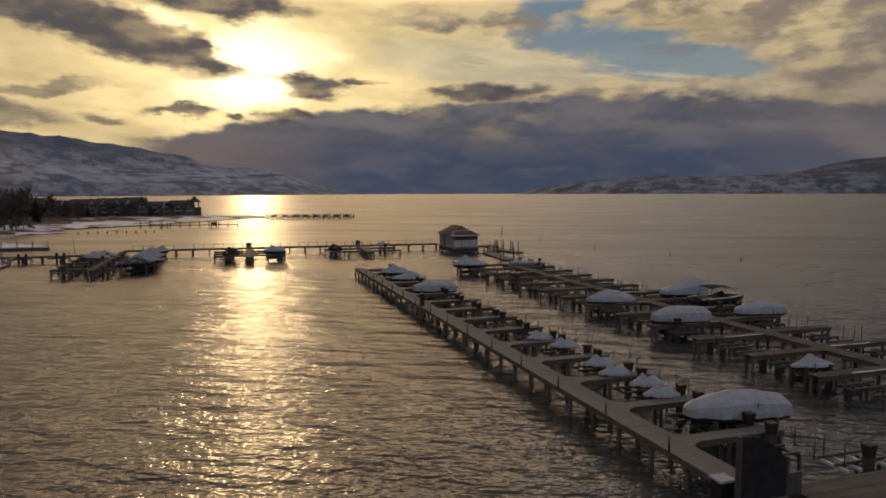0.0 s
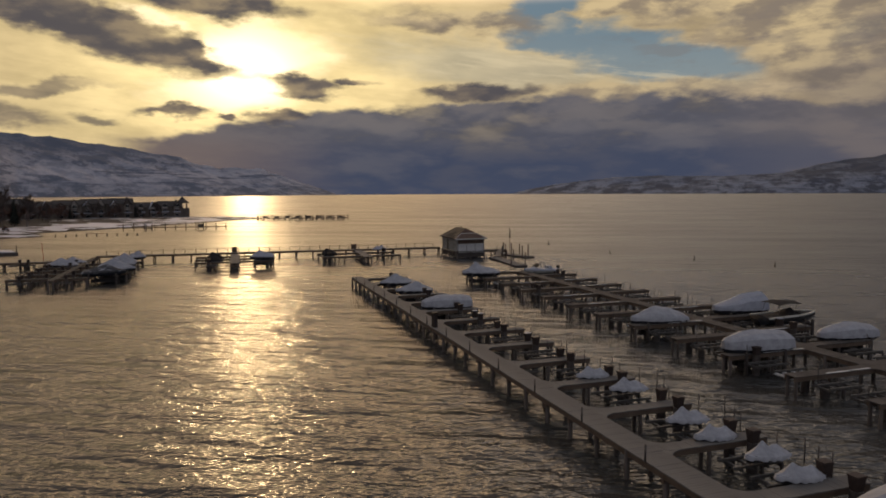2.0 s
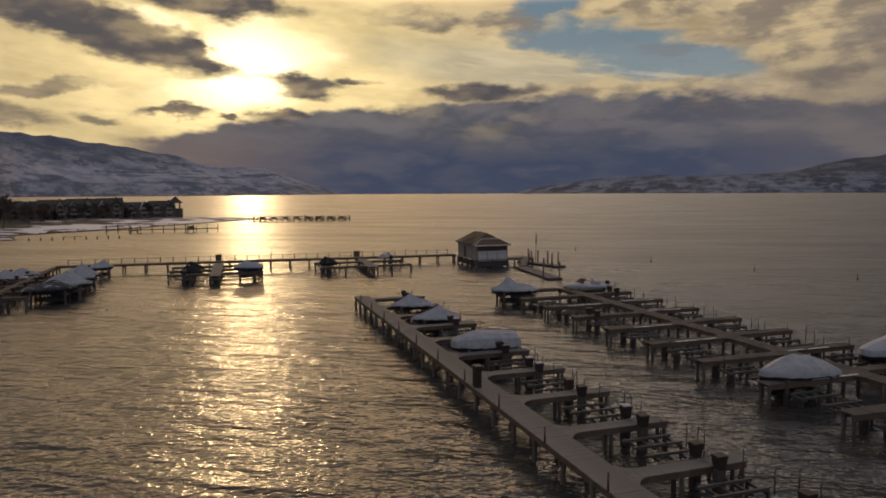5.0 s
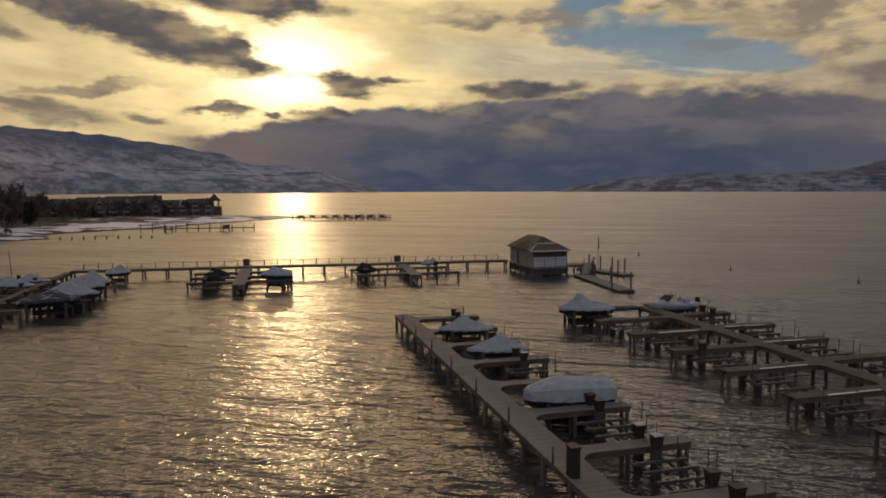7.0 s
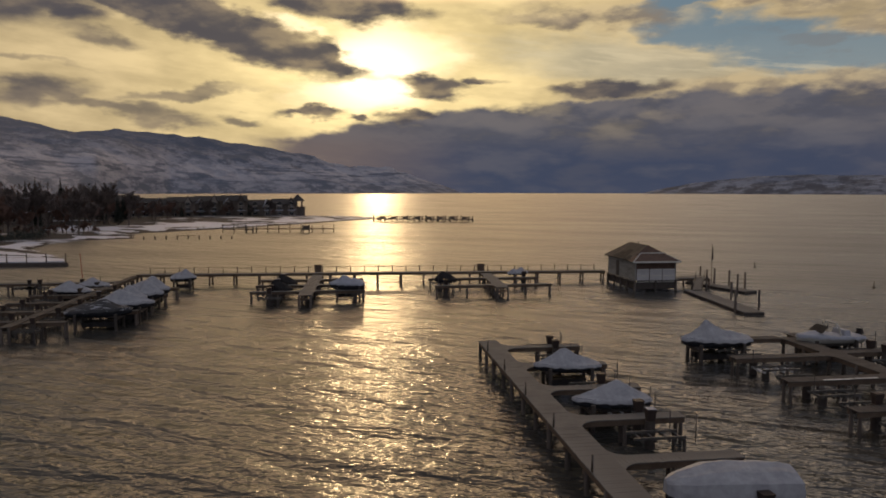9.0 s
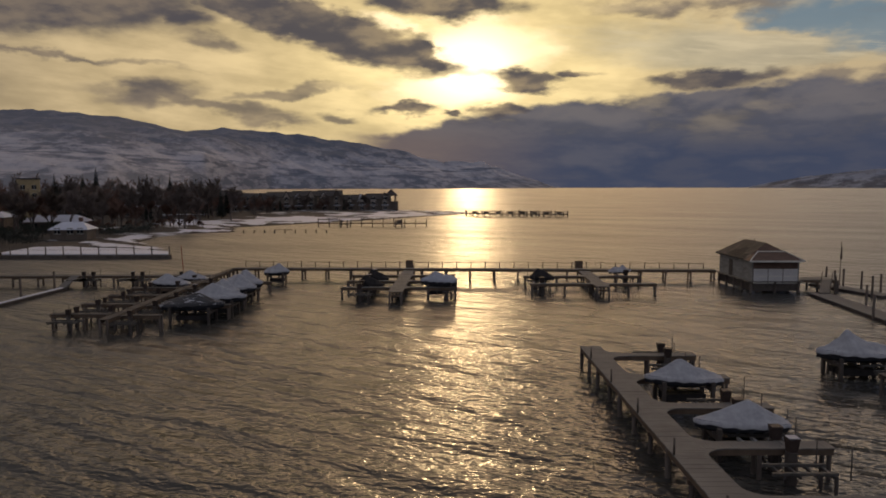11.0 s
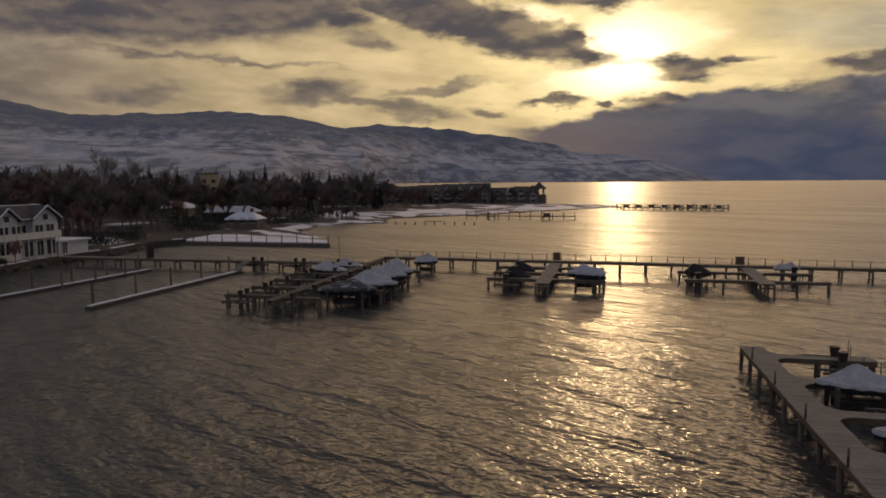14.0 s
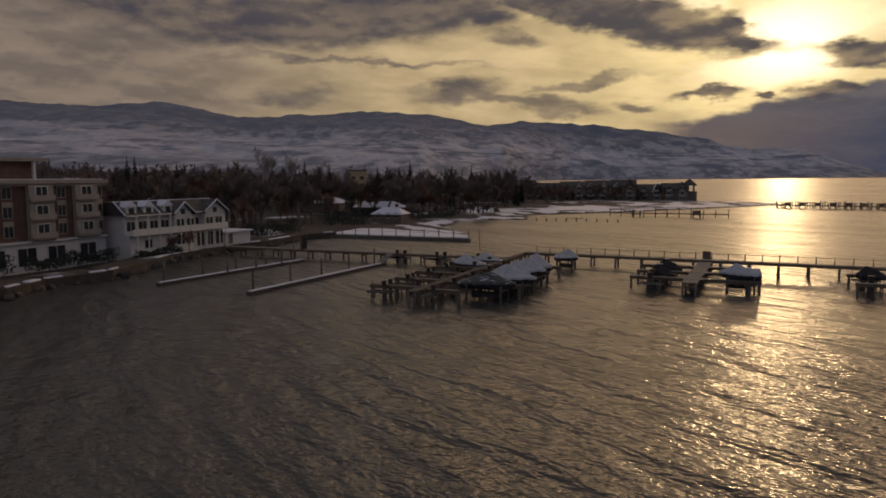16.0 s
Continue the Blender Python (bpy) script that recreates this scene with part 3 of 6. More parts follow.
W_AZ = (-100, -75, -57, -49, -46, -40.6, -34.4, -28, -23.3, -20.4, -17.4, -11.5, -8, -4, 0, 3.4, 6, 8.2, 9.4)
W_TOP = (6.5, 6.0, 5.7, 5.8, 5.8, 5.0, 5.4, 5.6, 4.95, 4.5, 4.7, 4.2, 3.85, 3.1, 2.0, 2.3, 1.3, 0.5, 0.0)
W_MID = (4.2, 4.2, 4.1, 4.0, 3.8, 3.2, 3.6, 3.5, 3.0, 2.7, 2.6, 2.0, 1.8, 1.5, 0.9, 1.0, 0.5, 0.2, 0.0)
whole("mountain_west", range_mesh(W_AZ, W_TOP, W_MID, ((-100, -26, -14, 10), (1100, 1300, 3300, 3900)), 2700, 4300, 3.0, n_a=420, n_r=90), M_RANGE, "snowy mountainside with forest patches in haze-paled colours under cloud", "mountain", kind="structure", smooth=True)
E_AZ = (24.0, 26, 27.6, 32.1, 36, 38.5, 41.7, 45.2, 47.3, 50.3, 56, 70, 100)
E_TOP = (0.05, 0.45, 0.8, 1.3, 1.3, 1.2, 1.45, 1.6, 2.1, 2.6, 3.2, 4.0, 4.5)
E_MID = (0.0, 0.3, 0.4, 0.6, 0.6, 0.6, 0.8, 0.9, 1.1, 1.3, 1.6, 2.0, 2.2)
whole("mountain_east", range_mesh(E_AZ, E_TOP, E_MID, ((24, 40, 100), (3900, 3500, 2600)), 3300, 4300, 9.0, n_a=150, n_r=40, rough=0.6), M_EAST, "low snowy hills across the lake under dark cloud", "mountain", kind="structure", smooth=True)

# ---- piers ----
pile_mesh = Geo().tube((0, 0, 0), (0, 0, 1), 0.13, 9, 0.115).mesh("support_post", M_PILE, True)
thin_mesh = Geo().tube((0, 0, 0), (0, 0, 1), 0.03, 6).mesh("post", M_COLUMN, True)
rail_post_mesh = Geo().tube((0, 0, 0), (0, 0, 1), 0.055, 6).mesh("rail_post", M_PILE, True)
plank_mesh = Geo().box(0, 0, -0.05, 1, 1, 0.05).mesh("plank", M_DECK)
cap_mesh = Geo().box(0, 0, 0, 0.16, 1, 0.18).mesh("cap_beam", M_BEAM)
leg_mesh = Geo().box(0, 0, 0, 0.11, 0.11, 1).mesh("cradle_post", M_COLUMN)
rng = random.Random(4)


def pile(parent, x, y, top=DECK - 0.1, r=1.0):
    return piece("support_post", pile_mesh, parent, x, y, -1.2, r, r, top + 1.2)


def planks(geo, x0, y0, x1, y1, width, z=DECK, board=0.2):
    """Cross boards along the line from x0, y0 to x1, y1."""
    a, b = Vector((x0, y0)), Vector((x1, y1))
    n = max(1, round((b - a).length / board))
    ang = math.degrees(math.atan2(b.y - a.y, b.x - a.x))
    for i in range(n):
        c = a.lerp(b, (i + 0.5) / n)
        geo.box(c.x, c.y, z - 0.05 + rng.uniform(-0.006, 0.006), (b - a).length / n - 0.008, width + rng.uniform(-0.03, 0.03), 0.05, ang)
    return geo


def loose_planks(parent, x0, y0, x1, y1, width, z=DECK, board=0.2):
    """The same boards, each an object of its own."""
    a, b = Vector((x0, y0)), Vector((x1, y1))
    n = max(1, round((b - a).length / board))
    ang = math.degrees(math.atan2(b.y - a.y, b.x - a.x))
    for i in range(n):
        c = a.lerp(b, (i + 0.5) / n)
        piece("plank", plank_mesh, parent, c.x, c.y, z + rng.uniform(-0.006, 0.006), (b - a).length / n - 0.008, width + rng.uniform(-0.03, 0.03), 1, ang)


def stringers(geo, x0, y0, x1, y1, width, z=DECK):
    a, b = Vector((x0, y0)), Vector((x1, y1))
    c, ang = (a + b) / 2, math.degrees(math.atan2(b.y - a.y, b.x - a.x))
    side = (b - a).normalized().orthogonal()
    for k in (-1, 1):
        p = c + side * k * (width / 2 - 0.12)
        geo.box(p.x, p.y, z - 0.33, (b - a).length - 0.05, 0.12, 0.27, ang)
    return geo


def gusset(geo, x, y, sx, sy, r, z=DECK):
    """A deck corner with a hollow curved edge, at the corner x, y, towards sx, sy."""
    arc = [(x + sx * r * (1 - math.sin(t)), y + sy * r * (1 - math.cos(t))) for t in [math.pi / 2 * i / 7 for i in range(8)]]
    poly = [(x, y)] + arc
    if sx * sy < 0:
        poly.reverse()
    return geo.prism(poly, z - 0.056, z - 0.004)


def arm(parent, xa, xb, y, width=0.95, r=0.85, ice=False, loose=False, deck=M_DECK):
    """A finger pier from the deck edge xa out to xb."""
    s = 1 if xb > xa else -1
    a = part("finger", stringers(Geo(), xa, y, xb, y, width), M_BEAM, parent, "finger pier of weathered boards")
    if loose:
        loose_planks(a, xa, y, xb, y, width)
    else:
        part("decking", planks(Geo(), xa, y, xb, y, width), deck, a, kind="stuff")
    part("gusset", gusset(Geo(), xa, y + width / 2, s, 1, r), deck, a)
    part("gusset", gusset(Geo(), xa, y - width / 2, s, -1, r), deck, a)
    for f in (0.45, 0.97):
        for k in (-1, 1):
            pile(a, xa + (xb - xa) * f, y + k * (width / 2 - 0.16), DECK - 0.08, 0.85)
    if ice:
        x = xa + (xb - xa) * rng.uniform(0.35, 0.6)
        part("frost_strip", Geo().box(x, y - width / 2 + 0.1, DECK + 0.004, 1.9, 0.15, 0.02).box(x - s * 1.9, y - width / 2 + 0.16, DECK + 0.004, 1.5, 0.12, 0.02), M_ICE, a, "white strip of frost")
    return a


def lift(x, y, side, toward, group, boat=0.0, length=2.6, poles=2, label="", tall=True, slim=1.0, back=0.15):
    """A boat lift hung on a finger pier: a column at x, y and a cradle on its side (side = +1 or -1 along y), reaching back by length."""
    t = thing("boat_lift", label or ("boat lift with a brown housing on a dark column" if tall else "low boat lift with a steel cradle on dark posts"), "boat lift", group, at=(x, y, 0))
    part("column", Geo().tube((0, 0, -1.0), (0, 0, DECK - (0.02 if tall else 0.4)), 0.25 * slim, 10), M_COLUMN, t)
    if tall:
        part("housing", Geo().box(0, 0, DECK - 0.05, 0.33 * slim ** 0.6, 0.31 * slim ** 0.6, 0.56 * slim ** 0.5, rng.uniform(-4, 4), 1.4).box(0.02, 0.02, DECK + 0.56 * slim ** 0.5 - 0.05, 0.48 * slim ** 0.6, 0.46 * slim ** 0.6, 0.06), M_HOUSING, t, "brown housing with a flared top")
        if rng.random() < 0.16:
            part("lid", Geo().box(0.02, 0.02, DECK + 0.56 * slim ** 0.5 + 0.012, 0.45 * slim ** 0.6, 0.43 * slim ** 0.6, 0.03), M_COVER_GREY, t, "lid pale with frost")
    z = DECK - 0.45 + boat
    for k in (-0.6, 0.6):
        part("cradle_rail", Geo().box(-toward * back, side * (0.95 + k * 0.75), z, length, 0.11, 0.12), M_STEEL, t)
    frosted = rng.random() < 0.12
    for k in (-0.85, -0.3, 0.3, 0.85):
        part("cross_beam", Geo().box(k * length * 0.45 - toward * (back - 0.15), side * 0.72, z - 0.13, 0.1, 1.5, 0.12), M_ICE if frosted else M_STEEL, t, "frosted cross beam" if frosted else "")
    for k in (0.4, 1.5):
        piece("cradle_post", leg_mesh, t, length * 0.4 - toward * (back - 0.15), side * k, -1.0, 1, 1, z + 1.0)
    for k in range(poles):
        px = toward * (0.9 + 0.5 * k + rng.uniform(-0.2, 0.3))
        piece("guide_pole", thin_mesh, t, px, side * (0.35 + 1.2 * (k % 2)), DECK - 0.6, 1, 1, 1.15 + rng.uniform(-0.2, 0.35))
    return t


def pier(name, label, x0, y0, x1, y1, width, spacing, group="marina piers", loose=0.0, z=DECK, deck=M_DECK):
    t = thing(name, label, "pier", group)
    a, b = Vector((x0, y0)), Vector((x1, y1))
    m = a.lerp(b, 1 - loose)
    if loose < 1:
        part("decking", planks(Geo(), x0, y0, m.x, m.y, width, z), deck, t, "weathered brown deck boards", kind="stuff")
    if loose:
        loose_planks(t, m.x, m.y, x1, y1, width, z)
    part("stringer", stringers(Geo(), x0, y0, x1, y1, width, z), M_BEAM, t)
    n = max(1, round((b - a).length / spacing))
    side = (b - a).normalized().orthogonal()
    ang = math.degrees(math.atan2(b.y - a.y, b.x - a.x))
    for i in range(n + 1):
        c = a.lerp(b, min(0.997, max(0.003, i / n)))
        for k in (-1, 1):
            p = c + side * k * (width / 2 - 0.16) + Vector((rng.uniform(-0.08, 0.08), rng.uniform(-0.08, 0.08)))
            pile(t, p.x, p.y, z - 0.1)
        piece("cap_beam", cap_mesh, t, c.x, c.y, z - 0.52, 1, width - 0.05, 1, ang)
    return t


# ---- boats ----
def boat_meshes(length, width, ridge, boxy, hull_mat, cover_mat, rise=0.75, blunt=0.0):
    """Hull and tented cover of a boat, bow towards -x, keel at z = 0. ridge: (place along, height over the rim) pairs; blunt rounds the stern in plan."""
    n, m = 40, 25
    hull, cover = [], []
    for i in range(n):
        t = i / (n - 1)
        x = (t - 0.5) * length
        w = width / 2 * min(1.0, (t / 0.42 + 0.004) ** (0.62 if boxy > 0.4 else 0.42)) * (1 - 0.1 * max(0, t - 0.7) / 0.3)
        w *= 1 - blunt * max(0.0, (t - 0.62) / 0.38) ** 2
        rim = rise + 0.16 * (1 - t)
        keel = 0.5 * rise * max(0.0, 1 - t / 0.3) ** 1.6
        prof = ((0, keel), (0.55, keel + 0.1), (0.86, keel + 0.28 * rise + 0.1), (0.97, rim - 0.2), (1.0, rim))
        hull.append([(x, -s * w, z) for s, z in prof[::-1]] + [(x, s * w, z) for s, z in prof[1:]])
        h = np.interp(t, [p[0] for p in ridge], [p[1] for p in ridge])
        row = []
        for j in range(m):
            s = -1 + 2 * j / (m - 1)
            k = 1 - abs(s)
            z = rim + 0.02 + h * (k ** boxy if k > 0 else 0.0) - 0.05 if boxy > 0.4 else rim + 0.02 + h * np.interp(k, (0, 0.05, 0.5, 1), (0, 0.46, 0.8, 1.0))
            # slack between the supports, folds that run down from the ridge, and creases
            fold = noise.noise(Vector((t * 9, s * 1.2, length))) * 0.07 + abs(noise.noise(Vector((t * 21, s * 2.5, length + 4)))) * 0.06 + noise.noise(Vector((t * 4, s * 4, 9))) * 0.05
            z += (fold - 0.03) * min(1.0, k * 3) * (0.4 + 0.6 * min(1.0, h)) * (1.0 if boxy > 0.4 else 0.45)
            row.append((x + (0.04 if t == 1 else -0.04 if t == 0 else 0), s * (w + 0.05), z))
        pleat = 0.03 * math.sin(t * 46) + 0.02 * math.sin(t * 23 + 1)
        skirt = rim - 0.24 - (0.04 if boxy > 0.5 else 0.02) * math.sin(t * 31)
        row = [(row[0][0], row[0][1] - 0.02 - pleat, skirt)] + row + [(row[-1][0], row[-1][1] + 0.02 + pleat, skirt)]
        cover.append(row)
    gh, gc = Geo().grid(hull), Geo().grid(cover)
    gh.f.append(tuple(len(gh.v) - 9 + k for k in range(9)))
    k = len(cover[0])
    gc.f.append(tuple(len(gc.v) - k + q for q in range(k)))
    gc.f.append(tuple(range(k))[::-1])
    return gh.mesh("hull", hull_mat, True), gc.mesh("cover", cover_mat, boxy > 0.4)


stand_leg = Geo().box(0, 0, 0, 0.2, 0.2, 1).mesh("leg", M_COLUMN)


def stand(x, y, z, rz, length, width):
    """The lift that carries a boat: four legs in the water and two bunks."""
    t = thing("boat_lift", "dark four-legged boat lift under a boat", "boat lift", "boat lifts under boats", at=(x, y, 0), rz=rz)
    for a in (-0.3, 0.34):
        for b in (-0.46, 0.46):
            piece("leg", stand_leg, t, a * length, b * width, -1.0, 1, 1, z + 1.45)
        part("cross_beam", Geo().box(a * length, 0, z - 0.12, 0.18, width, 0.2), M_COLUMN, t)
    for b in (-0.2, 0.2):
        part("bunk", Geo().box(0.02 * length, b * width, z + 0.05, length * 0.72, 0.14, 0.14), M_COLUMN, t)
    # black blocks thicken the lift frame and stand in for shade beneath the boat
    part("tank", Geo().box(0.0, -0.18 * width, z - 0.75, length * 0.55, width * 0.22, 0.42).box(0.0, 0.18 * width, z - 0.75, length * 0.55, width * 0.22, 0.42), M_BLACK, t, "black blocks for lift parts and shade under the boat")
    return t


def covered_boat(x, y, z, rz, meshes, name, label, group, size=1.0):
    if name == "motorboat":
        stand(x, y, z, rz, size * (meshes[0].vertices[-1].co.x * 2), size * 2.3)
    t = thing(name, label, "boat", group, at=(x, y, z), rz=rz)
    t.scale = (size, size, size)
    part("hull", meshes[0], None, t, "glossy hull")
    part("cover", meshes[1], None, t)
    if meshes is CRUISE:
        part("windscreen", Geo().add([(-1.15, -0.85, 1.1), (-1.15, 0.85, 1.1), (-0.5, 0.72, 1.62), (-0.5, -0.72, 1.62), (-1.05, -0.85, 1.1), (-1.05, 0.85, 1.1), (-0.42, 0.72, 1.62), (-0.42, -0.72, 1.62)], [(0, 1, 2, 3), (7, 6, 5, 4), (0, 4, 5, 1), (2, 6, 7, 3), (1, 5, 6, 2), (3, 7, 4, 0)]), M_BLACK, t, "dark raked windscreen")
        arch = [(0.55, -0.95, 0.85), (0.35, -0.88, 1.55), (0.3, -0.6, 1.85), (0.3, 0.6, 1.85), (0.35, 0.88, 1.55), (0.55, 0.95, 0.85)]
        hoop = Geo()
        for a, b in zip(arch, arch[1:]):
            hoop.tube(a, b, 0.07, 6)
        part("arch", hoop, M_HULL_LIGHT, t, "pale arch over the cockpit")
        part("seat", Geo().box(1.3, 0, 0.8, 0.6, 1.5, 0.45, 0, 0.9), M_COVER_GREY, t)
        part("outboard", Geo().box(2.95, 0, 0.1, 0.3, 0.25, 0.75).box(3.0, 0, 0.8, 0.5, 0.36, 0.45, 0, 0.8), M_BLACK, t, "black outboard motor")
    if meshes is OPEN:
        for s in (-1, 1):
            rows = []
            for q in (-2.95, -2.6, -2.2, -1.6, -0.8, 0.4, 1.6, 2.9):
                w, z = s * 1.12 * min(1.0, ((q / 6.0 + 0.5) / 0.42 + 0.004) ** 0.62), 0.78 + 0.027 * (3 - q)
                rows.append([(q, w - 0.07, z + 0.07), (q, w + 0.07, z + 0.07), (q, w + 0.07, z - 0.07), (q, w - 0.07, z - 0.07)])
            part("rub_rail", Geo().grid(rows, closed=True), M_HULL_LIGHT, t, "pale rub rail")
        for q in (-0.2, 1.5):
            for w in (-0.95, 0.95):
                part("canopy_post", Geo().tube((q + 0.35, w, 0.85), (q, w * 0.9, 1.98), 0.025, 5), M_STEEL, t)
        part("canopy", Geo().grid([[(-0.6 + 2.5 * i / 6, -1.05 + 2.1 * j / 6, 2.0 + 0.1 * math.sin(math.pi * j / 6) - 0.04 * abs(i - 3)) for j in range(7)] for i in range(7)]).grid([[(-0.6 + 2.5 * i / 6, 1.05 - 2.1 * j / 6, 1.95 + 0.1 * math.sin(math.pi * j / 6) - 0.04 * abs(i - 3)) for j in range(7)] for i in range(7)]), M_BLACK, t, "black canvas sunshade")
        part("windscreen", Geo().add([(-0.7, -0.9, 0.95), (-0.7, 0.9, 0.95), (-0.2, 0.75, 1.22), (-0.2, -0.75, 1.22)], [(0, 1, 2, 3)]), M_BLACK, t)
    return t


SKI = boat_meshes(2.9, 1.25, ((0, 0.02), (0.14, 0.2), (0.36, 0.72), (0.41, 0.7), (0.56, 0.42), (0.68, 0.54), (0.74, 0.5), (0.9, 0.22), (1, 0.05)), 1.05, M_HULL_DARK, M_COVER, 0.42, 0.5)
SKI2 = boat_meshes(2.7, 1.2, ((0, 0.02), (0.16, 0.18), (0.34, 0.62), (0.4, 0.6), (0.58, 0.36), (0.76, 0.5), (0.82, 0.46), (1, 0.05)), 1.05, M_HULL_DARK, M_COVER, 0.42, 0.5)
RUN = boat_meshes(5.6, 2.2, ((0, 0.02), (0.12, 0.3), (0.28, 0.74), (0.4, 1.22), (0.47, 1.28), (0.56, 1.12), (0.68, 0.7), (0.84, 0.46), (1, 0.12)), 1.1, M_HULL_DARK, M_COVER, 0.75, 0.35)
RUN2 = boat_meshes(5.5, 2.2, ((0, 0.02), (0.15, 0.34), (0.3, 0.62), (0.36, 0.78), (0.48, 1.02), (0.57, 1.32), (0.62, 1.25), (0.76, 0.72), (0.88, 0.42), (1, 0.15)), 1.15, M_HULL_DARK, M_COVER, 0.75, 0.35)
PEAK = boat_meshes(5.5, 2.2, ((0, 0.1), (0.14, 0.42), (0.27, 0.9), (0.34, 1.42), (0.38, 1.42), (0.48, 0.98), (0.62, 0.7), (0.85, 0.42), (1, 0.2)), 1.1, M_HULL_DARK, M_COVER, 0.75, 0.3)
WRAP = boat_meshes(6.0, 2.4, ((0, 0.2), (0.08, 0.55), (0.3, 0.85), (0.5, 1.08), (0.64, 1.08), (0.9, 0.82), (1, 0.72)), 0.22, M_HULL_DARK, M_COVER)
TALL = boat_meshes(5.6, 2.4, ((0, 0.2), (0.38, 0.8), (0.58, 1.3), (0.97, 1.45), (1, 1.38)), 0.3, M_HULL_DARK, M_COVER_GREY)
SHORT = boat_meshes(3.8, 2.2, ((0, 0.05), (0.14, 0.42), (0.3, 0.95), (0.4, 1.26), (0.48, 1.2), (0.62, 0.86), (0.82, 0.62), (1, 0.25)), 1.1, M_HULL_DARK, M_COVER, 0.75, 0.3)
BOXT = boat_meshes(5.5, 2.4, ((0, 0.35), (0.08, 0.64), (0.2, 0.8), (0.32, 0.99), (0.5, 1.05), (0.9, 0.94), (1, 0.84)), 0.35, M_HULL_DARK, M_COVER)
TRAP = boat_meshes(5.6, 2.4, ((0, 0.25), (0.1, 0.42), (0.36, 1.0), (0.44, 1.1), (0.66, 1.04), (0.72, 0.9), (0.95, 0.5), (1, 0.35)), 0.5, M_HULL_DARK, M_COVER)
OPEN = boat_meshes(6.0, 2.2, ((0, 0.03), (0.2, 0.2), (0.38, 0.3), (0.44, 0.62), (0.52, 0.5), (0.6, 0.12), (0.9, 0.1), (1, 0.3)), 0.7, M_HULL_DARK, M_BLACK)
DARK = boat_meshes(5.4, 2.2, ((0, 0.04), (0.2, 0.3), (0.4, 0.85), (0.52, 0.8), (0.7, 0.6), (1, 0.2)), 0.9, M_HULL_DARK, M_BLACK_SNOW)
SKI_DARK = boat_meshes(2.8, 1.3, ((0, 0.05), (0.3, 0.9), (0.45, 0.8), (0.7, 0.6), (1, 0.1)), 0.9, M_HULL_DARK, M_BLACK, 0.5)
CRUISE = boat_meshes(5.6, 2.2, ((0, 0.06), (0.2, 0.26), (0.34, 0.36), (0.42, 0.2), (0.6, 0.14), (1, 0.1)), 0.55, M_HULL_LIGHT, M_COVER_GREY)

# inner pier: fifteen fingers to the east, each with a pair of lifts
P1 = 19.15
inner = pier("pier", "long weathered timber pier with finger piers and boat lifts", P1, 100.3, P1 + 0.1, 20.0, 1.45, 2.62, loose=0.74)
arms1 = [98.0 - 5.24 * k for k in range(15)]
cov_lab = "small watercraft under a peaked white cover on a lift"
for k, y in enumerate(arms1):
    arm(inner, P1 + 0.7, 25.5, y, width=0.85, r=1.0, loose=True)
    if k not in (1, 4):
        for s in (-1, 1):
            lift(24.35 if k >= 10 else 23.8 if k >= 8 else 23.5, y + s * (0.34 if (k, s) == (5, 1) else 0.72), s, 1, "boat lifts on the inner pier", back=1.0 if k >= 10 else 0.15)
    piece("mooring_post", thin_mesh, inner, P1 - 0.66, y - 1.1, DECK - 0.02, 1.6, 1.6, 0.75)
for y, mesh, dx in ((92.0, RUN, 0.0), (84.7, RUN2, 0.1)):
    covered_boat(22.6 + dx, y, DECK - 0.35, 0, mesh, "motorboat", "motorboat under a peaked snow-white cover on a lift", "covered motorboats", size=0.76)
covered_boat(22.8, 73.4, DECK - 0.4, 0, BOXT, "motorboat", "motorboat in boxy white shrink-wrap on a lift", "covered motorboats", size=0.88)
covered_boat(24.6, 26.8, DECK - 0.4, -4, WRAP, "motorboat", "motorboat in rounded white shrink-wrap on a lift", "covered motorboats", size=0.9)
for y, mesh, dx in ((45.8, SKI2, 0), (42.7, SKI, 0.5), (37.2, SKI, 0.2), (34.9, SKI2, -0.1), (32.3, SKI, 0.4), (30.2, SKI2, -0.05)):
    covered_boat(23.1 + dx, y + 0.4, DECK - 0.15, rng.uniform(-5, 3), mesh, "jet_ski", cov_lab, "covered watercraft", size=0.76)
whole("pier_cabinet", Geo().box(18.75, 64.1, DECK, 0.36, 0.5, 1.2).box(18.75, 64.1, DECK + 1.2, 0.44, 0.58, 0.05), M_HOUSING, "dark utility cabinet with a pale lid on the pier", "cabinet")

# outer pier: fingers on both sides
P2 = 41.8
outer = pier("pier", "long timber pier with finger piers on both sides", P2 + 0.6, 98.5, P2 - 0.4, 24.0, 1.4, 2.8, deck=M_DECK_DARK)
for k in range(14):
    y = 98.6 - 5.6 * k
    c = P2 + 0.6 - k * 0.075
    arm(outer, c - 0.68, 34.6, y, r=0.45, deck=M_DECK_DARK, ice=k in (2, 4, 5, 7, 9, 10, 12))
    arm(outer, c + 0.68, 48.2, y + 0.6, r=0.45, deck=M_DECK_DARK, ice=k in (2, 3, 6, 8, 11))
    for s in (-1, 1):
        lift(36.6, y + s * 0.72, s, -1, "boat lifts on the outer pier", poles=1, tall=k in (3, 9))
        lift(46.0, y + 0.6 + s * 0.72, s, 1, "boat lifts on the outer pier", poles=2, tall=k in (1, 8))
TENT = "motorboat under a peaked snow-white cover on a lift"
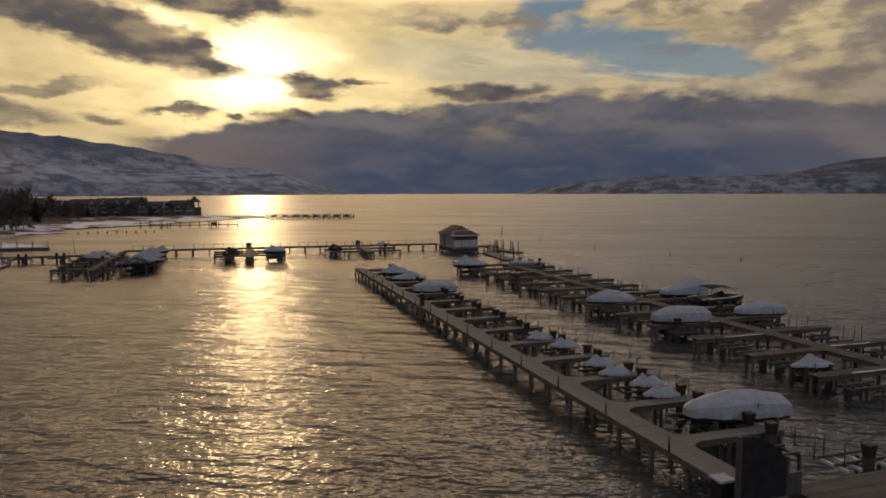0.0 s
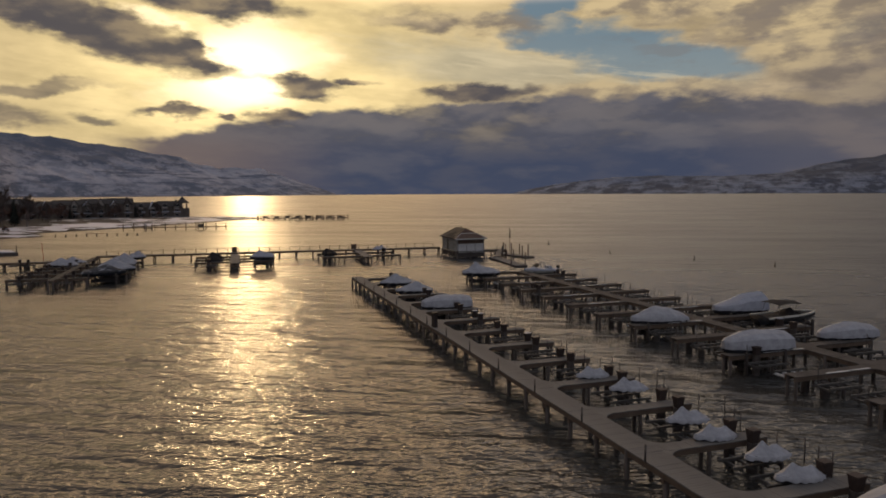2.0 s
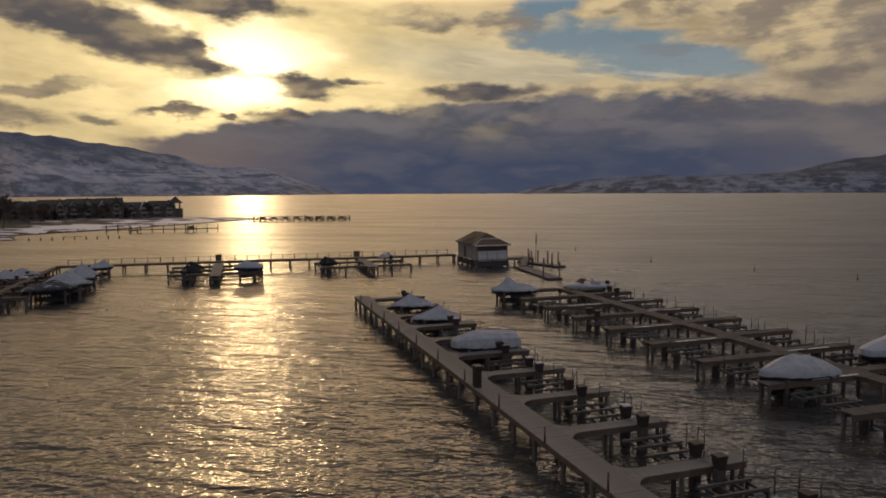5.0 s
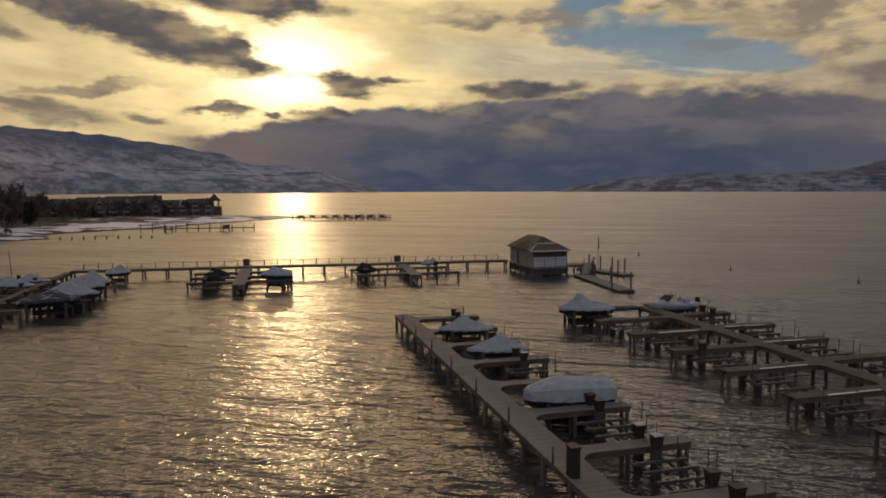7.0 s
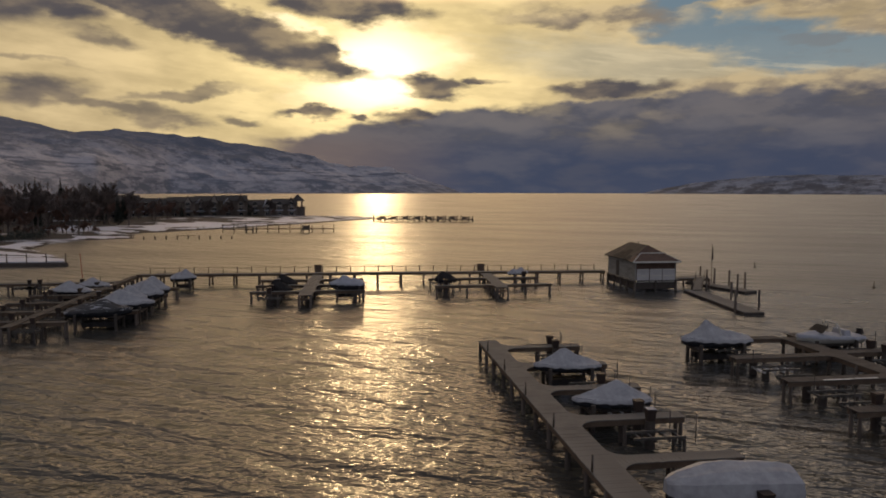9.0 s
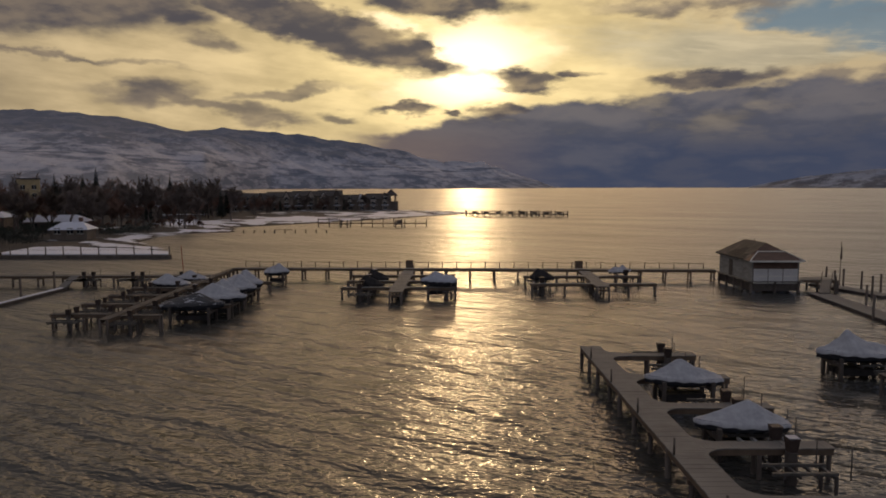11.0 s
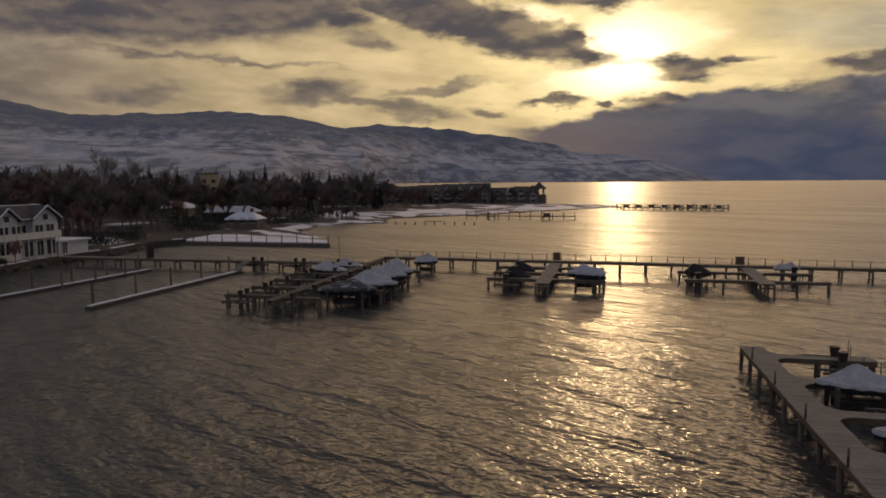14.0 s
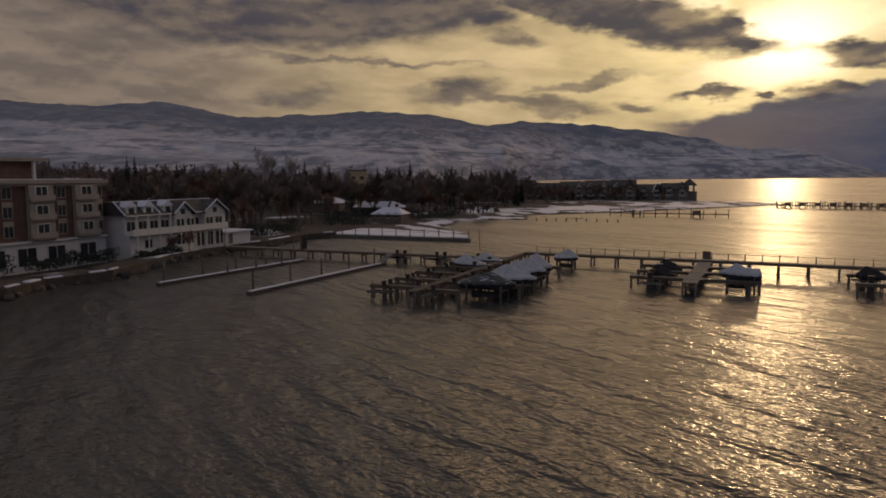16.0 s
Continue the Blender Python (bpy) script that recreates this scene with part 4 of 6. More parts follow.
for x, y, mesh, lab, rz, size in ((35.7, 97.3, PEAK, TENT, 0, 0.95), (44.9, 97.4, CRUISE, "pale motorboat with a dark windscreen and outboard on a lift", 0, 0.9), (37.5, 60.0, TRAP, TENT, 0, 0.9), (37.6, 48.8, BOXT, "motorboat in boxy white shrink-wrap on a lift", 0, 0.95),
                                  (47.6, 61.8, TALL, "tall boat under a grey-white cover on a lift", 0, 0.95), (48.6, 57.0, OPEN, "dark open motorboat on a lift", 180, 1.0), (47.0, 49.8, WRAP, "motorboat in smooth white shrink-wrap on a lift", 0, 0.82), (36.4, 33.4, RUN, TENT, 0, 0.55)):
    covered_boat(x, y, DECK - 0.35, rz, mesh, "motorboat", lab, "boats on the outer pier", size=size)

# cross pier with a rope rail, from the shore to the boathouse
cross = pier("pier", "narrow timber pier with rope rail posts", -19.0, 145.0, 44.2, 142.0, 1.5, 3.1, z=DECK + 0.18)
west = pier("pier", "narrow timber pier from the shore to the marina", -66.0, 138.6, -19.5, 138.9, 1.5, 3.1)
ropes = Geo()
last = None
for i in range(33):
    f = i / 32
    x, y = -17.5 + 60.5 * f, 144.9 - 2.9 * f + 0.62
    piece("rail_post", rail_post_mesh, cross, x, y, DECK + 0.08, 1, 1, 0.95)
    if last:
        for q in range(3):
            a, b = q / 3, (q + 1) / 3
            sag = lambda u: DECK + 0.96 - 0.4 * u * (1 - u)
            ropes.tube((last[0] + (x - last[0]) * a, last[1] + (y - last[1]) * a, sag(a)), (last[0] + (x - last[0]) * b, last[1] + (y - last[1]) * b, sag(b)), 0.018, 4)
    last = (x, y)
part("rope", ropes, M_PILE, cross)


def stem(name, label, x0, y0, x1, y1, arms, left, right):
    t = pier(name, label, x0, y0, x1, y1, 1.5, 2.6)
    for y in arms:
        f = (y - y0) / (y1 - y0)
        c = x0 + (x1 - x0) * f
        if left is not None:
            arm(t, c - 0.72, left, y, 0.7, 0.9)
        if right is not None:
            arm(t, c + 0.72, right, y, 0.7, 0.9)
    return t


stem("pier", "short side pier with narrow finger piers", 4.05, 124.8, 4.6, 144.0, (128.2, 133.3, 138.4), -2.2, 10.6)
stem("pier", "short side pier with narrow finger piers", 26.6, 128.3, 27.4, 143.2, (130.7, 137.3), 18.9, 33.2)
for x, y, s in ((0.1, 128.0, 1), (0.1, 127.2, -1), (0.3, 133.1, 1), (0.3, 132.3, -1), (0.5, 138.6, 1), (0.5, 139.4, -1), (20.3, 137.3, -1), (20.3, 130.7, 1), (31.6, 137.3, 1)):
    lift(x, y + s * 0.6, s, -1, "boat lifts on the side piers", poles=1, slim=1.35)
PALE = boat_meshes(4.6, 2.1, ((0, 0.05), (0.25, 0.6), (0.4, 1.1), (0.55, 0.8), (0.85, 0.6), (1, 0.3)), 0.9, M_HULL_DARK, M_COVER_GREY, 0.9)
for x, y in ((0.9, 129.6), (1.1, 134.8), (20.9, 135.6)):
    covered_boat(x, y, DECK - 0.35, 8, SKI_DARK, "jet_ski", "small watercraft under a black cover on a lift", "dark covered watercraft")
covered_boat(8.6, 128.9, DECK - 0.1, 0, PALE, "motorboat", "motorboat under a grey snow-dusted cover on a lift", "boats on the side piers", size=0.86)
for y in (127.6, 130.2):
    lift(9.4, y, 1 if y < 129 else -1, 1, "boat lifts on the side piers", poles=1, tall=False)
covered_boat(31.0, 138.5, DECK + 0.1, 180, SKI2, "jet_ski", cov_lab, "covered watercraft")
for x, y in ((4.5, 146.2), (27.2, 145.0)):
    whole("dock_locker", Geo().box(x, y, DECK, 0.95, 0.6, 0.95).box(x, y, DECK + 0.95, 1.02, 0.66, 0.05), M_BEAM, "brown wooden locker at the pier junction", "locker", "dock lockers")

# west marina stem
C = -19.2
marina = pier("pier", "short marina pier with boats on lifts", C, 110.0, C, 145.0, 0.85, 2.6, deck=M_DECK_DARK)
for y in (112.8, 117.9, 123.0, 128.1, 133.2):
    arm(marina, C - 0.6, -25.0, y, 0.8, 0.6, deck=M_DECK_DARK)
    arm(marina, C + 0.6, -10.8 if y > 115 else -15.2, y - 0.6, 0.8, 0.6, deck=M_DECK_DARK)
    for s in (-1, 1):
        lift(-23.2, y + s * 0.66, s, -1, "boat lifts on the west marina", poles=1, slim=0.7)
    lift(-20.4, y + 1.2, 1, -1, "boat lifts on the west marina", poles=2, slim=0.9, length=2.0)
    lift(-17.6, y - 1.3, -1, 1, "boat lifts on the west marina", poles=1, slim=0.8, length=1.8)
for x, y, mesh, lab, rz, size in ((-13.6, 115.6, DARK, "motorboat under a dark cover streaked with snow on a lift", 180, 1.0), (-12.7, 119.4, RUN2, TENT, 180, 1.0), (-13.4, 122.4, SHORT, TENT, 180, 1.0), (-12.6, 125.2, SHORT, TENT, 180, 1.05), (-12.8, 128.2, SHORT, TENT, 180, 1.1),
                                  (-12.0, 140.2, SHORT, TENT, 180, 0.8), (-21.6, 130.0, RUN, TENT, 0, 0.78), (-20.9, 134.9, RUN, TENT, 0, 0.66)):
    covered_boat(x, y, DECK - 0.3, rz, mesh, "motorboat", lab, "boats in the west marina", size=size)
for x in (-35.5, -34.3, -29.4, -28.2, -23.4, -22.3):
    lift(x, 138.2, -1, 1, "boat lifts on the shore pier", poles=1, slim=0.75)


screen = thing("pier_gate", "dark boarded gate standing on the shore pier", "gate", at=(-51.6, 138.7, DECK))
part("gate_panel", Geo().box(0, 0, 0, 0.12, 1.3, 1.9, 0, 1.0), M_BLACK, screen)
for k in (-0.72, 0.72):
    part("gate_post", Geo().box(0, k, 0, 0.16, 0.14, 2.1), M_COLUMN, screen)
bridge = thing("gangway", "short sloping gangway from the pier to a floating dock", "gangway", "gangways")
part("ramp_deck", Geo().add([(-37.0, 138.0, DECK), (-36.0, 138.0, DECK), (-36.1, 135.0, 0.42), (-37.0, 135.0, 0.42), (-37.0, 138.0, DECK - 0.12), (-36.0, 138.0, DECK - 0.12), (-36.1, 135.0, 0.3), (-37.0, 135.0, 0.3)], [(0, 3, 2, 1), (4, 5, 6, 7), (0, 1, 5, 4), (1, 2, 6, 5), (2, 3, 7, 6), (3, 0, 4, 7)]), M_DECK, bridge)

# floating docks
def float_dock(x0, y0, x1, y1, width, label, posts, snow=True):
    t = thing("floating_dock", label, "floating dock", "floating docks")
    a, b = Vector((x0, y0)), Vector((x1, y1))
    c, ang = (a + b) / 2, math.degrees(math.atan2(b.y - a.y, b.x - a.x))
    part("pontoon", Geo().box(c.x, c.y, -0.25, (b - a).length, width - 0.1, 0.5, ang), M_COLUMN, t)
    loose_planks(t, x0, y0, x1, y1, width, 0.34, 0.3)
    if snow:
        part("snow_cover", Geo().box(c.x, c.y, 0.342, (b - a).length - 0.3, width - 0.3, 0.06, ang), M_SNOW, t, "thin trodden snow")
    side = (b - a).normalized().orthogonal()
    for f, k in posts:
        p = a.lerp(b, f) + side * k * (width / 2 + 0.14)
        piece("support_post", pile_mesh, t, p.x, p.y, -1.5, 1, 1, 3.9)
    return t


row = [(f, k) for f in (0.05, 0.28, 0.5, 0.72, 0.95) for k in (1,)]
float_dock(-37.6, 109.4, -36.5, 135.8, 0.8, "long narrow floating dock dusted with snow, held by piles", row)
float_dock(-51.2, 110.4, -49.4, 135.2, 0.8, "long narrow floating dock dusted with snow, held by piles", row + [(0.4, -1), (0.6, -1), (0.8, -1)])
float_dock(51.4, 130.5, 49.75, 114.5, 2.2, "broad floating dock beside the boathouse", [(0.08, 1), (0.5, 1), (0.9, 1), (0.9, -1)], False)
float_dock(55.4, 138.5, 58.0, 128.4, 2.0, "floating dock with tall mooring piles", [(0.05, 1), (0.3, 1), (0.55, 1), (0.8, 1), (0.9, -1), (0.4, -1)], False)


# ---- boathouse ----
def boathouse():
    x0, x1, y0, y1 = 44.6, 50.1, 132.3, 141.4
    xm, e, r = (x0 + x1) / 2, DECK + 2.62, DECK + 4.1
    h = thing("boathouse", "weathered grey boathouse on piles with a brown gable and white doors", "boathouse")
    part("floor", planks(Geo(), x0 - 0.4, (y0 + y1) / 2, x1 + 0.4, (y0 + y1) / 2, y1 - y0 + 0.8, DECK), M_DECK, h)
    for x in (x0, xm, x1):
        for k in range(5):
            pile(h, x, y0 + (y1 - y0) * k / 4, DECK - 0.1, 1.3)
    # dark panels put in for the shade below the floor
    part("skirt", Geo().box(xm, y0 + 0.1, 0.25, x1 - x0, 0.1, 0.9).box(x0 + 0.1, (y0 + y1) / 2, 0.25, 0.1, y1 - y0, 0.9).box(x1 - 0.1, (y0 + y1) / 2, 0.25, 0.1, y1 - y0, 0.9), M_COLUMN, h)
    part("side_wall", Geo().box(x0 + 0.08, (y0 + y1) / 2, DECK, 0.16, y1 - y0, 2.6), M_SIDING, h, "grey weathered board wall")
    part("side_wall", Geo().box(x1 - 0.08, (y0 + y1) / 2, DECK, 0.16, y1 - y0, 2.6), M_SIDING, h)
    part("back_wall", Geo().box(xm, y1 - 0.08, DECK, x1 - x0 - 0.32, 0.16, 2.6), M_SIDING, h)
    part("front_wall", Geo().box(xm, y0 + 0.08, DECK, x1 - x0 - 0.32, 0.16, 2.6), M_BROWN, h)
    boards = Geo()
    for i in range(18):
        boards.box(x0 - 0.015, y0 + 0.25 + i * (y1 - y0 - 0.5) / 17, DECK + 0.02, 0.03, 0.05, 2.5)
    part("batten", boards, M_SIDING, h)
    part("side_door", Geo().box(x0 - 0.03, y0 + 5.6, DECK + 0.02, 0.06, 0.95, 2.0), M_COLUMN, h, "dark plank door")
    for k in range(3):
        dx = x0 + 1.05 + k * 1.72
        d = part("boat_door", Geo().box(dx, y0 - 0.03, DECK - 0.3, 1.62, 0.07, 1.72), M_WHITE, h, "white painted double door")
        for z in (-0.28, 0.5, 1.28):
            part("door_rail", Geo().box(dx, y0 - 0.075, DECK + z, 1.5, 0.02, 0.12), M_TRIM, d)
    for sgn, name in ((-1, "roof_slope"), (1, "roof_slope")):
        ex = xm + sgn * ((x1 - x0) / 2 + 0.38)
        prof = [(xm, r), (ex, e - 0.28), (ex, e - 0.14), (xm, r + 0.15)]
        g = Geo()
        za, zb = y0 + 0.8, y1 + 0.45
        rows = [[(x, y + (0 if x != xm else hip), z) for x, z in prof] for y, hip in ((za, 1.7), (zb, -1.2))]
        g.grid(rows, closed=True)
        g.f += [(0, 1, 2, 3), (7, 6, 5, 4)]
        s = part(name, g, M_ROOF, h, "brown shingled roof slope")
        courses = Geo()
        for c in range(9):
            f = (c + 0.5) / 9
            x, z = xm + (ex - xm) * f, r + 0.155 + (e - 0.14 - r - 0.15) * f
            courses.box(x, (y0 + y1) / 2 + 0.62 + 0.25 * (1 - f), z - 0.01, 0.05, (y1 - y0 - 0.4) - 2.9 * (1 - f), 0.03)
        part("shingle_course", courses, M_ROOF, s)
    for y, hip in ((y0 + 0.8, 1.7), (y1 + 0.45, -1.2)):
        ea, eb, s = xm - (x1 - x0) / 2 - 0.38, xm + (x1 - x0) / 2 + 0.38, 0.12 if hip > 0 else -0.12
        g = Geo().add([(ea, y - s * 0.05, e - 0.15), (eb, y - s * 0.05, e - 0.15), (xm, y + hip - s * 0.05, r + 0.14), (ea + 0.2, y + s, e - 0.25), (eb - 0.2, y + s, e - 0.25), (xm, y + hip + s, r - 0.05)], [(0, 1, 2), (5, 4, 3), (0, 3, 4, 1), (1, 4, 5, 2), (2, 5, 3, 0)])
        part("hip_slope", g, M_BROWN if hip > 0 else M_ROOF, h, "brown shingled hip slope")
    # pent roof over the doors
    zl, zu = DECK + 2.38, DECK + 3.3
    g = Geo().add([(x0 - 0.55, y0 - 0.75, zl), (x1 + 0.3, y0 - 0.75, zl), (x1 - 1.15, y0 + 1.1, zu), (x0 + 1.15, y0 + 1.1, zu), (x0 - 0.55, y0 + 1.1, zl), (x1 + 0.3, y0 + 1.1, zl)],
                  [(0, 1, 2, 3), (0, 3, 4), (1, 5, 2), (0, 4, 5, 1), (4, 3, 2, 5)])
    p = part("pent_roof", g, M_BROWN, h, "brown hipped roof over the doors")
    part("fascia", Geo().box(xm - 0.125, y0 - 0.77, zl - 0.12, x1 - x0 + 0.9, 0.05, 0.2), M_TRIM, p, "pale fascia board")
    part("fascia", Geo().box(xm, y0 + 1.02, zu - 0.02, x1 - x0 - 2.2, 0.05, 0.13), M_TRIM, p)
    for sgn in (-1, 1):
        part("hip_board", Geo().tube((xm + sgn * ((x1 - x0) / 2 + 0.425 - sgn * 0.125), y0 - 0.75, zl + 0.03), (xm + sgn * ((x1 - x0) / 2 - 1.15), y0 + 1.1, zu + 0.03), 0.06, 5), M_TRIM, p)
    ex = xm - (x1 - x0) / 2 - 0.38
    torn = Geo()
    for f0, f1, ya, yb in ((0.62, 0.98, y0 + 3.0, y0 + 6.6), (0.42, 0.62, y0 + 3.6, y0 + 5.4), (0.75, 0.99, y0 + 1.4, y0 + 3.0)):
        q = [(xm + (ex - xm) * f, y, r + 0.17 + (e - 0.14 - r - 0.15) * f) for f, y in ((f0, ya + 0.3), (f0, yb - 0.4), (f1, yb), (f1, ya))]
        torn.add(q + [(x, y, z - 0.03) for x, y, z in q], [(0, 1, 2, 3), (7, 6, 5, 4), (0, 4, 5, 1), (1, 5, 6, 2), (2, 6, 7, 3), (3, 7, 4, 0)])
    part("torn_roofing", torn, M_BLACK, h, "dark torn patch in the roofing")
    part("vent_pipe", Geo().tube((xm + 0.5, y1 - 2.5, r - 0.3), (xm + 0.5, y1 - 2.5, r + 0.35), 0.06, 8), M_COLUMN, h)
    return h


boathouse()
pier("pier", "small timber landing beside the boathouse", 50.6, 134.6, 55.2, 134.6, 2.6, 2.2)
ramp = thing("gangway", "light metal gangway with handrails to the floating dock", "gangway")
part("ramp_deck", Geo().add([(53.4, 133.4, DECK), (54.6, 133.4, DECK), (52.2, 129.6, 0.45), (51.0, 129.6, 0.45), (53.4, 133.4, DECK - 0.1), (54.6, 133.4, DECK - 0.1), (52.2, 129.6, 0.35), (51.0, 129.6, 0.35)], [(0, 3, 2, 1), (4, 5, 6, 7), (0, 1, 5, 4), (1, 2, 6, 5), (2, 3, 7, 6), (3, 0, 4, 7)]), M_STEEL, ramp)
for a in (53.4, 54.6):
    g = Geo()
    for q in range(4):
        f = q / 3
        x, y, z = a - 2.4 * f, 133.4 - 3.8 * f, DECK + (0.45 - DECK) * f
        g.tube((x, y, z), (x, y, z + 1.0), 0.025, 5)
    g.tube((a, 133.4, DECK + 1.0), (a - 2.4, 129.6, 1.45), 0.025, 5).tube((a, 133.4, DECK + 0.5), (a - 2.4, 129.6, 0.95), 0.02, 5)
    part("handrail", g, M_STEEL, ramp)
mast = thing("flag_mast", "slim mast with a dark furled flag on the landing", "mast", at=(57.1, 136.2, 0))
part("pole", Geo().tube((0, 0, 0.3), (0, 0, 5.6), 0.06, 7, 0.035), M_PILE, mast)
part("furled_flag", Geo().tube((0.05, 0, 3.5), (0.05, 0, 5.1), 0.13, 7, 0.06), M_BLACK, mast, "dark furled flag")

# buoys on the open water
for x, y in ((76.8, 130.8), (84.0, 114.1), (75.6, 155.6), (89.2, 100.4)):
    b = thing("buoy", "slim dark marker buoy floating on the lake", "buoy", "marker buoys", at=(x, y, 0))
    part("float", Geo().tube((0, 0, -0.3), (0, 0, 0.25), 0.2, 10, 0.15), M_BUOY, b, smooth=True)
    part("staff", Geo().tube((0, 0, 0.25), (0, 0, 1.0), 0.07, 7, 0.04), M_BUOY, b)
pole = thing("marker_pole", "thin leaning red pole standing in the water", "pole", at=(-29.6, 155.2, 0))
part("shaft", Geo().tube((0, 0, -1), (-0.25, 0, 3.6), 0.06, 6, 0.04), M_RED, pole)

# gate and landing at the foot of the inner pier
gate = thing("security_gate", "dark solid gate wing with a curved top across the pier", "gate")
arc = [(17.9, 3.85), (18.4, 3.85), (18.8, 3.74), (19.2, 3.5), (19.6, 3.16), (19.95, 2.8)]
poly = [(17.9, DECK)] + arc + [(19.95, DECK)]
g = Geo()
n = len(poly)
g.v = [(x, 18.5, z) for x, z in poly] + [(x, 18.62, z) for x, z in poly]
g.f = [tuple(range(n)), tuple(range(n, 2 * n))[::-1]] + [(i, n + i, n + (i + 1) % n, (i + 1) % n) for i in range(n)]
part("wing", g, M_BLACK, gate, "black boarded gate wing")
part("side_panel", Geo().box(20.35, 18.55, DECK, 0.7, 0.08, 0.85), M_STEEL, gate, "grey side panel")
part("gate_post", Geo().box(17.82, 18.56, DECK, 0.14, 0.16, 2.5), M_COLUMN, gate)
part("gate_post", Geo().box(20.0, 18.56, DECK, 0.12, 0.16, 1.5), M_COLUMN, gate)
box = thing("service_pedestal", "dark square pedestal with a pale frosted lid beside the pier", "pedestal", at=(17.93, 19.5, 0))
part("body", Geo().box(0, 0, -1.2, 0.6, 0.6, 3.1), M_BLACK, box)
part("lid", Geo().box(0, 0, 1.904, 0.74, 0.74, 0.07, 0, 0.94), M_COVER_GREY, box, "pale frosted lid")
landing = pier("pier", "broad reddish timber landing at the foot of the pier", 27.6, 19.2, 27.6, 8.0, 14.0, 2.6, deck=M_DECK_DARK)
foot = pier("pier", "timber walkway running on to the shore", P1 + 0.1, 19.95, P1 + 0.2, -40.0, 1.45, 2.62)
lift(26.2, 20.4, 1, -1, "boat lifts on the inner pier", length=2.8)

# ---- shore: walls, snow banks, small docks ----
fx, fy = np.meshgrid(np.arange(-112, 26, 1.5), np.arange(184, 384, 1.5))
fd = inland(fx, fy)
fz = shore_height(fx, fy, fd)
ragged = np.sin(fx * 0.13) * np.cos(fy * 0.11) * 7 + np.sin(fx * 0.31 + fy * 0.27) * 3 + np.sin(fx * 0.9 + np.sin(fy * 0.5) * 2) * 1.2
snowy = (fd > 0.4 + 0.3 * np.sin(fx * 0.7 + fy)) & (fd < np.where(fy < 262, 8, 30) + ragged * 0.8)
bare = np.sin(fx * 0.23 + np.sin(fy * 0.19) * 2) * np.sin(fy * 0.31 + np.sin(fx * 0.11) * 2)
snowy &= bare < 0.62
bank_g, ids = Geo(), {}
for j in range(fx.shape[0] - 1):
    for i in range(fx.shape[1] - 1):
        ring = ((j, i), (j, i + 1), (j + 1, i + 1), (j + 1, i))
        if all(snowy[k] for k in ring):
            for k in ring:
                if k not in ids:
                    ids[k] = len(bank_g.v)
                    bank_g.v.append((float(fx[k]), float(fy[k]), float(fz[k]) + 0.16 + 0.08 * math.sin(fx[k] * 0.5) * math.sin(fy[k] * 0.4)))
            bank_g.f.append(tuple(ids[k] for k in ring))
whole("snow_bank", bank_g, M_SNOW, "smooth snow lying along the waterside", "snow", kind="structure", smooth=True)

WALL = [(-57.6, 60), (-58.9, 98), (-61.4, 104), (-60.6, 112), (-67.2, 128), (-69.4, 142), (-68.4, 150), (-70.4, 165), (-67.6, 171.6)]
wall_g = Geo()
for (ax, ay), (bx, by) in zip(WALL, WALL[1:]):
    L = math.hypot(bx - ax, by - ay)
    wall_g.box((ax + bx) / 2, (ay + by) / 2, -1, L + 0.3, 0.7, 2.1, math.degrees(math.atan2(by - ay, bx - ax)))
whole("retaining_wall", wall_g, M_WALLROCK, "low stone retaining wall along the shore", "wall", kind="structure")
ledge = Geo()
for (ax, ay), (bx, by) in zip(WALL, WALL[1:]):
    L = math.hypot(bx - ax, by - ay)
    for q in range(int(L / 2.2)):
        if rng.random() < 0.72:
            f = (q + 0.5) / int(L / 2.2)
            ledge.box(ax + (bx - ax) * f - 0.3, ay + (by - ay) * f, 1.1, 2.1, rng.uniform(0.3, 0.9), 0.14, math.degrees(math.atan2(by - ay, bx - ax)), 0.85)
whole("snow_ledge", ledge, M_SNOW, "broken line of snow on the retaining wall", "snow", kind="structure")
walk_g = Geo()
for (ax, ay), (bx, by) in zip(WALL, WALL[1:]):
    L = math.hypot(bx - ax, by - ay)
    walk_g.box((ax + bx) / 2 - 2.2, (ay + by) / 2, 0.9, L + 0.4, 3.4, 0.25, math.degrees(math.atan2(by - ay, bx - ax)))
whole("shore_path", walk_g, M_GROUND, "earth path with snow patches on the retaining wall", "path", kind="structure")


def rock_mesh(seed):
    bm = bmesh.new()
    bmesh.ops.create_icosphere(bm, subdivisions=2, radius=1)
    for v in bm.verts:
        v.co *= 1 + 0.5 * noise.noise(v.co * 1.3 + Vector((seed * 7, 0, 0)))
        v.co.z *= 0.7
    me = bpy.data.meshes.new("rock")
    bm.to_mesh(me)
    bm.free()
    me.materials.append(M_ROCK)
    return me


rocks = [rock_mesh(k) for k in range(5)]
for (ax, ay), (bx, by) in zip(WALL, WALL[1:]):
    L = math.hypot(bx - ax, by - ay)
    for q in range(int(L / 1.5)):
        f = (q + rng.random()) / max(1, int(L / 1.5))
        s = rng.uniform(0.35, 0.75)
        r = tagged(new("boulder", rng.choice(rocks)), "rough grey-brown boulder at the water's edge", "boulder", "shore boulders")
        r.matrix_world = Matrix.LocRotScale((ax + (bx - ax) * f + rng.uniform(0.1, 1.2), ay + (by - ay) * f, rng.uniform(-0.1, 0.25)), Euler((rng.random(), rng.random(), rng.random() * 6)), (s, s * 1.2, s))

